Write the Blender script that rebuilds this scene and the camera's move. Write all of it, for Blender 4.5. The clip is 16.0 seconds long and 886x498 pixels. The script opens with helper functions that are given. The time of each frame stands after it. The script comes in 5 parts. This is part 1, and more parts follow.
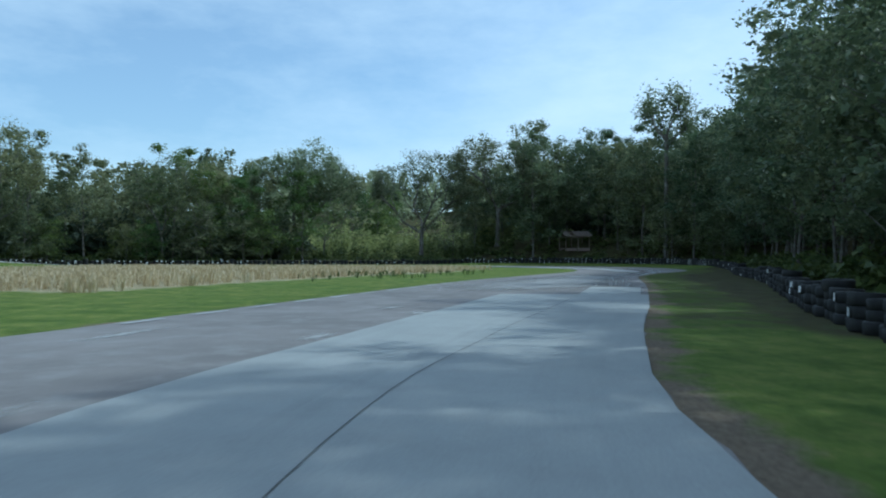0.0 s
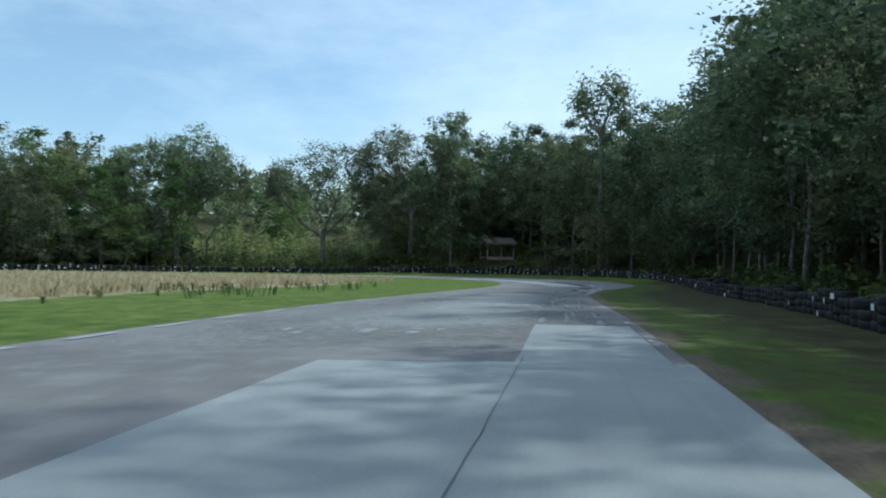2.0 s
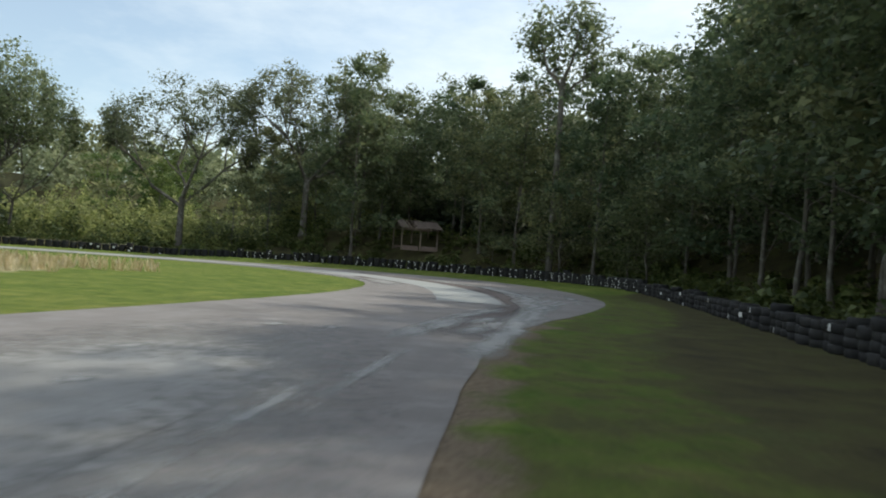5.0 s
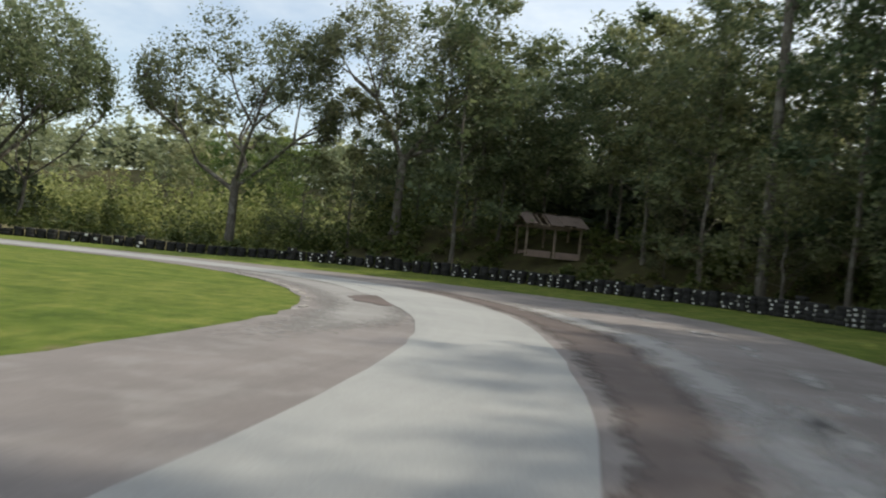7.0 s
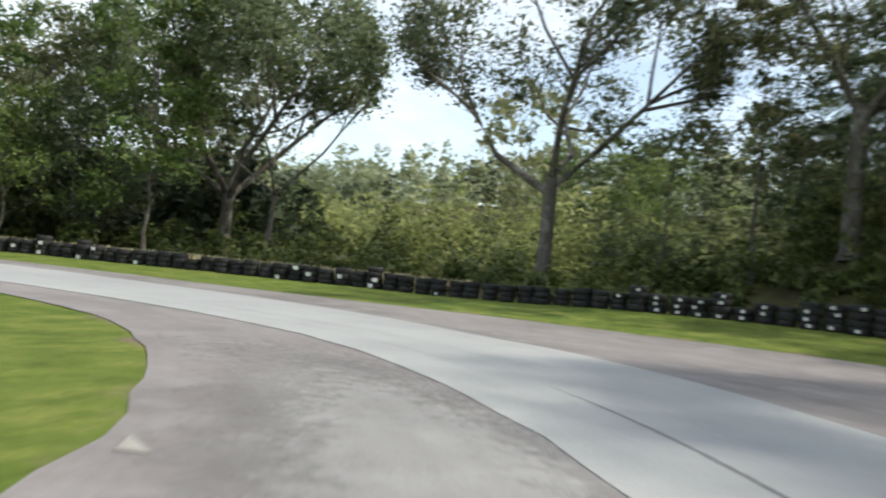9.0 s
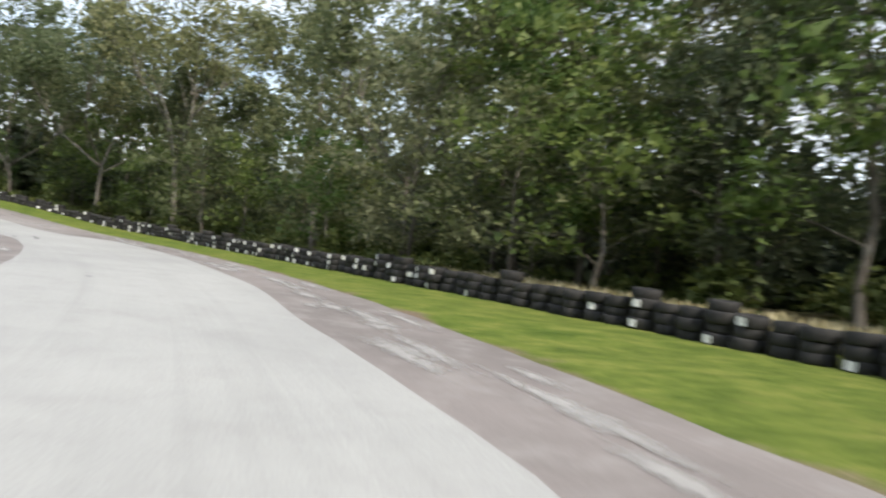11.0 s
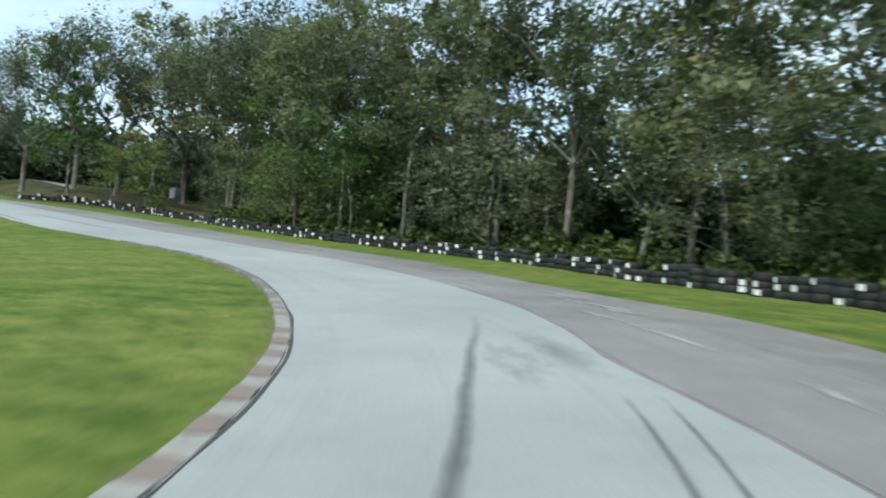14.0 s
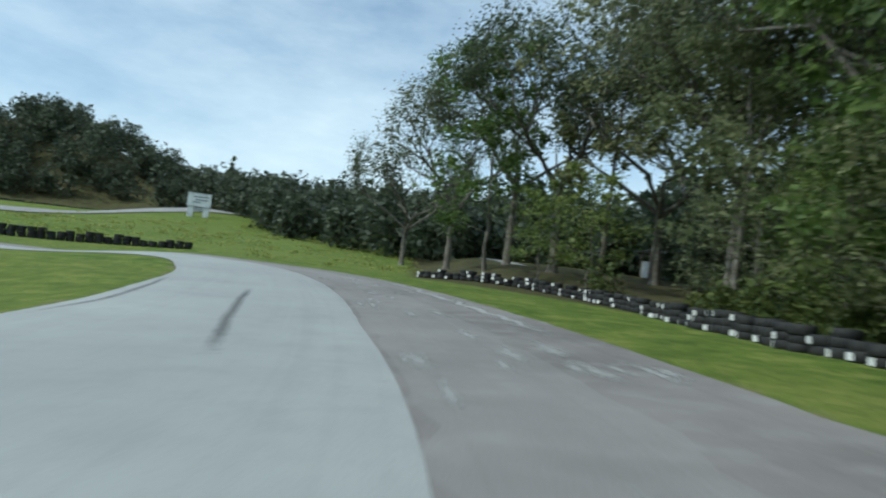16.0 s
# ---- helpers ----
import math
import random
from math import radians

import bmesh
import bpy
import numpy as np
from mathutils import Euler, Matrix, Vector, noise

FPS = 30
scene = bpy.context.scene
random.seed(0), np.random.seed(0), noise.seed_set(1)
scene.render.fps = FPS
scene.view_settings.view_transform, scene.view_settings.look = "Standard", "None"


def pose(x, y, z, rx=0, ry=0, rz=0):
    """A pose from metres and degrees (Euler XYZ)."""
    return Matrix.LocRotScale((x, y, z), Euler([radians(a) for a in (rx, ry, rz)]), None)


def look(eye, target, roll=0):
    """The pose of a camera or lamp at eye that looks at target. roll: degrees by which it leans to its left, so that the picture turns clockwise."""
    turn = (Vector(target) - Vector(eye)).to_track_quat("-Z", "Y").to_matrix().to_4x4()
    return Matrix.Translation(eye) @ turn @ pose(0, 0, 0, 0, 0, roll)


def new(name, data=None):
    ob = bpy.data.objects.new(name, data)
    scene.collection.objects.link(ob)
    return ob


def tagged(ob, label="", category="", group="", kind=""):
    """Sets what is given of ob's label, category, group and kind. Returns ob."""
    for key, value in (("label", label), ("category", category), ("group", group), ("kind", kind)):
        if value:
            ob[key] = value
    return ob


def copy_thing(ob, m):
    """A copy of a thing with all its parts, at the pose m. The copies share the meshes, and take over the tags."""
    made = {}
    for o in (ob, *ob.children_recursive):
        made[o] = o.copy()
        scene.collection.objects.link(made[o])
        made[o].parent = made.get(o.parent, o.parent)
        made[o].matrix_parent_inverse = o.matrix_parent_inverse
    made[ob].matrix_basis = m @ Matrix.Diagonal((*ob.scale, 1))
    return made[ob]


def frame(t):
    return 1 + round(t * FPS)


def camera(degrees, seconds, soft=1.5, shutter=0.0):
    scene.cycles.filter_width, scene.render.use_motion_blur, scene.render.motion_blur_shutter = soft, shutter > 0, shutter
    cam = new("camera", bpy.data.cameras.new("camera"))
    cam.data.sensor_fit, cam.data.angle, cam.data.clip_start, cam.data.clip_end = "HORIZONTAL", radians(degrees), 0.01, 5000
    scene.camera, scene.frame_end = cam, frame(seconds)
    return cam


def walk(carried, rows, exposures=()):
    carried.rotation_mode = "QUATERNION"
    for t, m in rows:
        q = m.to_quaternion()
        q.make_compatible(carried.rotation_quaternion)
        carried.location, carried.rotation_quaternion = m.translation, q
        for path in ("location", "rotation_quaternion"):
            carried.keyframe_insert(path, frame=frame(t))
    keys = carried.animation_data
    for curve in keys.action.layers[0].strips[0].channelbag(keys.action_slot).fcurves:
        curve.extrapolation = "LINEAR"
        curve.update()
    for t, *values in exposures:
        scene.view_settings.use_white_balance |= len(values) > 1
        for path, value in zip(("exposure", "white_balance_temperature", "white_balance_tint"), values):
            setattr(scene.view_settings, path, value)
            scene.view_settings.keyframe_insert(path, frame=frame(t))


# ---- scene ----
cam = camera(60.2, 16.0, soft=2.0, shutter=0.33)
PATH = [
    (0.0, -0.00, -0.00, 1.25, 0.61, -0.15, 0.00),
    (0.5, 0.72, 3.78, 1.25, 0.65, -0.34, -0.52),
    (1.0, 1.20, 7.73, 1.25, 0.71, -0.18, -1.75),
    (1.5, 1.84, 11.58, 1.25, 0.79, -0.46, -3.43),
    (2.0, 2.52, 15.70, 1.25, 1.32, -0.97, -5.83),
    (2.5, 3.27, 19.82, 1.25, 1.30, -1.51, -7.94),
    (3.0, 4.34, 24.13, 1.25, 1.41, -1.88, -9.80),
    (3.5, 5.41, 28.48, 1.25, 1.46, -2.61, -11.14),
    (4.0, 6.62, 32.70, 1.25, 0.93, -3.13, -11.50),
    (6.3, 16.59, 57.51, 1.25, 1.55, -5.29, -2.48),
    (6.5, 16.86, 60.19, 1.25, 1.87, -5.28, -1.23),
    (7.0, 17.26, 67.15, 1.25, 0.98, -5.89, 3.60),
    (7.5, 17.12, 73.98, 1.25, 1.49, -4.74, 9.10),
    (8.0, 15.80, 80.59, 1.25, 1.06, -4.92, 14.96),
    (8.2, 15.06, 83.25, 1.25, 1.25, -5.07, 17.56),
    (10.5, 0.36, 103.80, 1.24, 0.10, -5.72, 67.95),
    (11.0, -5.74, 105.09, 1.26, 0.08, -6.48, 80.49),
    (11.5, -12.03, 105.62, 1.28, -0.19, -6.82, 93.21),
    (12.0, -18.61, 104.86, 1.28, -0.70, -6.36, 105.67),
    (12.5, -25.38, 102.64, 1.26, -0.77, -4.64, 117.79),
    (13.0, -32.13, 99.05, 1.26, 0.17, -3.92, 126.37),
    (13.5, -38.62, 94.21, 1.38, 0.72, -3.74, 133.14),
    (14.0, -44.68, 88.29, 1.64, 1.29, -4.39, 139.53),
    (14.5, -50.06, 81.42, 1.97, 2.37, -4.82, 148.35),
    (15.0, -54.57, 73.64, 2.34, 3.59, -5.07, 158.73),
    (15.5, -58.06, 64.93, 2.72, 4.45, -5.53, 168.28),
    (16.0, -60.57, 55.42, 3.10, 4.52, -6.67, 177.06),
]
walk(cam, [(t, pose(x, y, z, 90 + p, r, w)) for t, x, y, z, p, r, w in PATH],
     exposures=[(0.0, -0.27, 5000, -7), (2.0, -0.14, 5350, -5), (3.0, 0.05, 5800, -3), (4.0, 0.06, 6150, -1), (6.5, 0.28, 7300, 7), (7.2, 0.22, 7000, 7), (8.2, 0.4, 6700, 6), (10.3, 0.75, 6900, 10),
                (12.0, 0.72, 6750, 11), (13.0, 0.48, 6400, 4), (13.5, 0.40, 6200, 0), (14.5, 0.28, 5850, -5), (15.0, 0.15, 5850, -5), (15.5, -0.15, 5900, -5), (16.0, -0.12, 5800, -5)])

# ---------------------------------------------------------------- sky and sun
SUN_DIR = Vector((0.75, 0.29, 0.84)).normalized()
world = bpy.data.worlds.new("sky")
scene.world = world
world.use_nodes = True
nt = world.node_tree
nt.nodes.clear()
w_out = nt.nodes.new("ShaderNodeOutputWorld")
w_bg = nt.nodes.new("ShaderNodeBackground")
w_sky = nt.nodes.new("ShaderNodeTexSky")
w_sky.sky_type = "NISHITA"
w_sky.sun_disc = False
w_sky.sun_elevation = math.asin(SUN_DIR.z)
w_sky.sun_rotation = math.atan2(SUN_DIR.x, SUN_DIR.y)
w_sky.air_density, w_sky.dust_density, w_sky.ozone_density = 1.0, 0.6, 1.2
w_tc = nt.nodes.new("ShaderNodeTexCoord")
w_map = nt.nodes.new("ShaderNodeMapping")
w_map.inputs["Scale"].default_value = (1.0, 0.55, 2.6)
w_map.inputs["Rotation"].default_value = (0.0, 0.3, 0.6)
w_n = nt.nodes.new("ShaderNodeTexNoise")
w_n.inputs["Scale"].default_value = 1.7
w_n.inputs["Detail"].default_value = 7.0
w_n.inputs["Roughness"].default_value = 0.62
w_ramp = nt.nodes.new("ShaderNodeValToRGB")
w_ramp.color_ramp.elements[0].position, w_ramp.color_ramp.elements[0].color = 0.36, (0.2, 0.2, 0.2, 1)
w_ramp.color_ramp.elements[1].position, w_ramp.color_ramp.elements[1].color = 0.66, (0.85, 0.85, 0.85, 1)
w_mix = nt.nodes.new("ShaderNodeMix")
w_mix.data_type = "RGBA"
w_mix.inputs["B"].default_value = (6.6, 7.0, 7.5, 1)
nt.links.new(w_tc.outputs["Generated"], w_map.inputs["Vector"])
nt.links.new(w_map.outputs["Vector"], w_n.inputs["Vector"])
nt.links.new(w_n.outputs["Fac"], w_ramp.inputs["Fac"])
nt.links.new(w_ramp.outputs["Color"], w_mix.inputs["Factor"])
nt.links.new(w_sky.outputs["Color"], w_mix.inputs["A"])
nt.links.new(w_mix.outputs["Result"], w_bg.inputs["Color"])
w_bg.inputs["Strength"].default_value = 0.15
nt.links.new(w_bg.outputs["Background"], w_out.inputs["Surface"])

sun_data = bpy.data.lights.new("sun", "SUN")
sun_data.energy, sun_data.angle, sun_data.color = 2.9, radians(1.2), (1.0, 0.95, 0.86)
sun = new("sun", sun_data)
sun.matrix_world = look((0, 0, 80), Vector((0, 0, 80)) - SUN_DIR)

# ---------------------------------------------------------------- materials


def material(name, rough=0.8, metal=0.0, spec=0.3):
    m = bpy.data.materials.new(name)
    m.use_nodes = True
    t = m.node_tree
    b = t.nodes["Principled BSDF"]
    b.inputs["Roughness"].default_value = rough
    b.inputs["Metallic"].default_value = metal
    b.inputs["Specular IOR Level"].default_value = spec
    return m, t, b


def noise_node(t, vec, scale, detail=5.0, rough=0.6, stretch=None):
    if stretch:
        mp = t.nodes.new("ShaderNodeMapping")
        mp.inputs["Scale"].default_value = stretch
        t.links.new(vec, mp.inputs["Vector"])
        vec = mp.outputs["Vector"]
    n = t.nodes.new("ShaderNodeTexNoise")
    n.inputs["Scale"].default_value = scale
    n.inputs["Detail"].default_value = detail
    n.inputs["Roughness"].default_value = rough
    t.links.new(vec, n.inputs["Vector"])
    return n.outputs["Fac"]


def ramp_node(t, fac, stops):
    r = t.nodes.new("ShaderNodeValToRGB")
    e = r.color_ramp.elements
    while len(e) < len(stops):
        e.new(0.5)
    for k, (p, c) in enumerate(stops):
        e[k].position = p
        e[k].color = (*c, 1) if len(c) == 3 else c
    t.links.new(fac, r.inputs["Fac"])
    return r.outputs["Color"]


def mix_node(t, fac, a, b, blend="MIX"):
    m = t.nodes.new("ShaderNodeMix")
    m.data_type, m.blend_type = "RGBA", blend
    for sock, v in ((m.inputs["Factor"], fac), (m.inputs["A"], a), (m.inputs["B"], b)):
        if hasattr(v, "is_linked"):
            t.links.new(v, sock)
        elif isinstance(v, (int, float)):
            sock.default_value = v
        else:
            sock.default_value = (*v, 1)
    return m.outputs["Result"]


def bump_node(t, b, height, strength, dist):
    n = t.nodes.new("ShaderNodeBump")
    n.inputs["Strength"].default_value = strength
    n.inputs["Distance"].default_value = dist
    t.links.new(height, n.inputs["Height"])
    t.links.new(n.outputs["Normal"], b.inputs["Normal"])


def coords(t, which="Object"):
    return t.nodes.new("ShaderNodeTexCoord").outputs[which]


def world_place(t):
    return t.nodes.new("ShaderNodeNewGeometry").outputs["Position"]


def grey3(a, b=None, c=None):
    return (a, b if b is not None else a, c if c is not None else a)


def worn_surface(name, dark, light, stain, streak=True, rough=0.82, stained=0.55):
    """Road surface: grain, blotches, streaks along the way of travel."""
    m, t, b = material(name, rough, 0, 0.35)
    p = world_place(t)
    big = noise_node(t, p, 0.22, 4, 0.6)
    mid = noise_node(t, p, 1.3, 6, 0.65)
    fine = noise_node(t, p, 38.0, 3, 0.7)
    col = ramp_node(t, big, [(0.32, dark), (0.68, light)])
    col = mix_node(t, ramp_node(t, mid, [(0.48, grey3(0.0)), (0.70, grey3(stained))]), col, stain)
    if streak:
        uv = coords(t, "UV")
        st = noise_node(t, uv, 1.0, 5, 0.6, (2.6, 0.035, 1))
        col = mix_node(t, ramp_node(t, st, [(0.50, grey3(0.0)), (0.75, grey3(0.24))]), col, tuple(v * 0.7 for v in dark))
        st2 = noise_node(t, uv, 1.0, 4, 0.55, (7.0, 0.09, 1))
        col = mix_node(t, ramp_node(t, st2, [(0.58, grey3(0.0)), (0.80, grey3(0.22))]), col, tuple(min(1, v * 1.18) for v in light))
    col = mix_node(t, 0.30, col, ramp_node(t, fine, [(0.25, grey3(0.25)), (0.75, grey3(1.0))]), "MULTIPLY")
    t.links.new(col, b.inputs["Base Color"])
    bump_node(t, b, fine, 0.25, 0.006)
    return m


M_ASPHALT = worn_surface("worn_asphalt", (0.176, 0.158, 0.152), (0.285, 0.256, 0.247), (0.345, 0.33, 0.32))
M_CONCRETE = worn_surface("pale_concrete", (0.335, 0.34, 0.335), (0.415, 0.42, 0.41), (0.27, 0.265, 0.26), stained=0.28)
M_RED = worn_surface("reddish_asphalt", (0.108, 0.085, 0.078), (0.165, 0.132, 0.122), (0.21, 0.18, 0.17))
M_PINK = worn_surface("pinkish_worn_asphalt", (0.215, 0.196, 0.190), (0.305, 0.280, 0.272), (0.345, 0.33, 0.32), stained=0.4)
M_PATCH = worn_surface("bright_cement_patch", (0.40, 0.405, 0.40), (0.50, 0.505, 0.50), (0.30, 0.295, 0.29), False)
M_PALE = worn_surface("pale_worn_asphalt", (0.235, 0.225, 0.218), (0.345, 0.335, 0.325), (0.40, 0.39, 0.38))
M_SKID = worn_surface("rubber_skid_mark", (0.12, 0.12, 0.122), (0.21, 0.21, 0.21), (0.26, 0.26, 0.26), False)
M_GAP = worn_surface("dark_soil_gap", (0.055, 0.052, 0.046), (0.09, 0.085, 0.075), (0.12, 0.11, 0.10), False)
M_CRACK = worn_surface("open_joint", (0.13, 0.127, 0.12), (0.20, 0.195, 0.185), (0.24, 0.235, 0.225), False)


def faded(m, low, high, most=1.0):
    """Lets a thin worn layer break up towards its rim, by the sheet's own 'core' layer and a noise."""
    t = m.node_tree
    a = t.nodes.new("ShaderNodeAttribute")
    a.attribute_name = "core"
    n = noise_node(t, world_place(t), 4.5, 8, 0.78)
    s = t.nodes.new("ShaderNodeMath")
    s.operation = "MULTIPLY_ADD"
    t.links.new(a.outputs["Fac"], s.inputs[0])
    s.inputs[1].default_value = 0.55
    t.links.new(n, s.inputs[2])
    r = ramp_node(t, s.outputs["Value"], [(low, grey3(0.0)), (high, grey3(most))])
    mx = t.nodes.new("ShaderNodeMixShader")
    tr = t.nodes.new("ShaderNodeBsdfTransparent")
    t.links.new(r, mx.inputs["Fac"])
    t.links.new(tr.outputs["BSDF"], mx.inputs[1])
    t.links.new(t.nodes["Principled BSDF"].outputs["BSDF"], mx.inputs[2])
    t.links.new(mx.outputs["Shader"], t.nodes["Material Output"].inputs["Surface"])
    return m


M_SPOT = faded(worn_surface("worn_cement_wash", (0.40, 0.395, 0.385), (0.49, 0.485, 0.475), (0.35, 0.34, 0.335), False), 0.58, 0.94, 0.78)
M_SMUDGE = faded(worn_surface("faint_rubber_smudge", (0.15, 0.15, 0.152), (0.24, 0.24, 0.24), (0.28, 0.28, 0.28), False), 0.55, 1.3, 0.35)
M_RED_RIM = faded(worn_surface("reddish_asphalt_wash", (0.108, 0.085, 0.078), (0.165, 0.132, 0.122), (0.21, 0.18, 0.17)), 0.48, 0.78)
M_PALE_RIM = faded(worn_surface("pale_asphalt_wash", (0.235, 0.225, 0.218), (0.345, 0.335, 0.325), (0.40, 0.39, 0.38)), 0.52, 0.88)
faded(M_SKID, 0.50, 1.05, 0.55)


def leaf_material(name, dark, light, tip, trans=0.25):
    m, t, b = material(name, 0.55, 0, 0.35)
    info = t.nodes.new("ShaderNodeObjectInfo").outputs["Random"]
    geo = t.nodes.new("ShaderNodeNewGeometry")
    isl = geo.outputs["Random Per Island"]
    col = ramp_node(t, isl, [(0.0, dark), (0.6, light), (1.0, tip)])
    hue = t.nodes.new("ShaderNodeHueSaturation")
    rng = t.nodes.new("ShaderNodeMapRange")
    t.links.new(info, rng.inputs["Value"])
    rng.inputs["To Min"].default_value, rng.inputs["To Max"].default_value = 0.47, 0.525
    t.links.new(rng.outputs["Result"], hue.inputs["Hue"])
    rng2 = t.nodes.new("ShaderNodeMapRange")
    t.links.new(info, rng2.inputs["Value"])
    rng2.inputs["To Min"].default_value, rng2.inputs["To Max"].default_value = 1.2, 0.75
    t.links.new(rng2.outputs["Result"], hue.inputs["Value"])
    t.links.new(col, hue.inputs["Color"])
    t.links.new(hue.outputs["Color"], b.inputs["Base Color"])
    tr = t.nodes.new("ShaderNodeBsdfTranslucent")
    t.links.new(hue.outputs["Color"], tr.inputs["Color"])
    mx = t.nodes.new("ShaderNodeMixShader")
    mx.inputs["Fac"].default_value = trans
    t.links.new(b.outputs["BSDF"], mx.inputs[1])
    t.links.new(tr.outputs["BSDF"], mx.inputs[2])
    t.links.new(mx.outputs["Shader"], t.nodes["Material Output"].inputs["Surface"])
    return m


M_LEAF = leaf_material("broad_leaves", (0.104, 0.128, 0.062), (0.188, 0.218, 0.106), (0.295, 0.315, 0.168), 0.56)
M_OAK = leaf_material("oak_leaves", (0.105, 0.124, 0.072), (0.180, 0.202, 0.116), (0.275, 0.292, 0.175), 0.6)
# oak leaves darkened: the shade of the backlit western oaks is in the colour
M_LACY = leaf_material("shaded_oak_leaves", (0.062, 0.080, 0.046), (0.112, 0.134, 0.076), (0.185, 0.205, 0.120), 0.5)
M_BRIGHT = leaf_material("young_leaves", (0.080, 0.130, 0.036), (0.145, 0.210, 0.060), (0.235, 0.295, 0.095), 0.48)
# needle colour of the pines, and the darkened leaves of the backlit trees
M_PINE_AND_SHADE = leaf_material("pine_and_shaded_leaves", (0.074, 0.106, 0.058), (0.138, 0.182, 0.092), (0.215, 0.255, 0.132), 0.45)
M_SHRUB = leaf_material("shrub_leaves", (0.070, 0.098, 0.030), (0.132, 0.165, 0.050), (0.220, 0.240, 0.080), 0.42)
# pale green leaves, raised further in colour so that they look brightly lit
M_PALE_LEAF = leaf_material("pale_green_lit_leaves", (0.185, 0.220, 0.122), (0.315, 0.350, 0.200), (0.42, 0.445, 0.275), 0.62)
# sunlight on the copse is put into this bright leaf colour
M_COPSE = leaf_material("sunlit_copse_leaves", (0.135, 0.18, 0.068), (0.25, 0.31, 0.118), (0.37, 0.41, 0.175), 0.6)
# for far woods, and dark enough to give the thicket its inner shade
M_FAR = leaf_material("far_and_shaded_foliage", (0.054, 0.074, 0.046), (0.092, 0.118, 0.068), (0.135, 0.162, 0.092), 0.35)


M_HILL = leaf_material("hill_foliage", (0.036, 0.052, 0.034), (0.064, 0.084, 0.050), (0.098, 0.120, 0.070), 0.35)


def bark_material():
    m, t, b = material("bark", 0.9, 0, 0.2)
    p = coords(t)
    v = noise_node(t, p, 1.0, 6, 0.7, (9, 9, 1.6))
    blot = noise_node(t, p, 1.6, 4, 0.6)
    col = ramp_node(t, v, [(0.3, (0.070, 0.060, 0.049)), (0.7, (0.21, 0.19, 0.16))])
    col = mix_node(t, ramp_node(t, blot, [(0.52, grey3(0)), (0.62, grey3(0.6))]), col, (0.31, 0.30, 0.27))
    t.links.new(col, b.inputs["Base Color"])
    bump_node(t, b, v, 0.7, 0.03)
    return m


M_BARK = bark_material()


def rubber_material():
    m, t, b = material("old_rubber", 0.7, 0, 0.35)
    p = world_place(t)
    d = noise_node(t, p, 4.0, 5, 0.65)
    f = noise_node(t, p, 60.0, 2, 0.5)
    col = ramp_node(t, d, [(0.35, (0.012, 0.012, 0.013)), (0.62, (0.030, 0.029, 0.028)), (0.80, (0.085, 0.078, 0.068))])
    t.links.new(col, b.inputs["Base Color"])
    bump_node(t, b, f, 0.3, 0.004)
    return m


M_RUBBER = rubber_material()


def plain_worn(name, col, dirt, rough=0.7, scale=6.0, metal=0.0):
    m, t, b = material(name, rough, metal, 0.35)
    p = coords(t)
    n = noise_node(t, p, scale, 6, 0.65)
    f = noise_node(t, p, scale * 9, 3, 0.6)
    c = ramp_node(t, n, [(0.40, col), (0.75, dirt)])
    c = mix_node(t, 0.25, c, ramp_node(t, f, [(0.3, grey3(0.45)), (0.7, grey3(1.0))]), "MULTIPLY")
    t.links.new(c, b.inputs["Base Color"])
    bump_node(t, b, f, 0.25, 0.004)
    return m


M_WHITE = plain_worn("white_paint_on_rubber", (0.82, 0.82, 0.80), (0.60, 0.59, 0.56))
M_KERB_LIGHT = plain_worn("kerb_concrete", (0.38, 0.36, 0.33), (0.23, 0.215, 0.19))
M_KERB_GREY = plain_worn("broken_edge_concrete", (0.25, 0.235, 0.21), (0.15, 0.14, 0.12))
M_KERB_RED = plain_worn("kerb_faded_red", (0.27, 0.205, 0.18), (0.21, 0.18, 0.16))
M_WOOD = plain_worn("weathered_timber", (0.34, 0.26, 0.205), (0.19, 0.15, 0.115), 0.85, 3.0)
M_ROOF = plain_worn("rusty_roof_sheet", (0.22, 0.17, 0.145), (0.13, 0.10, 0.085), 0.8, 2.0)
M_BRICK = plain_worn("plastered_low_wall", (0.33, 0.24, 0.20), (0.22, 0.17, 0.14), 0.85, 3.0)
M_BOARD = plain_worn("white_painted_board", (0.74, 0.76, 0.78), (0.52, 0.54, 0.56), 0.6, 1.5)
M_BAR = plain_worn("grey_lettering", (0.22, 0.24, 0.26), (0.30, 0.32, 0.33), 0.6, 2.0)
M_STEEL = plain_worn("galvanised_steel", (0.42, 0.43, 0.44), (0.26, 0.26, 0.26), 0.5, 4.0, 0.7)


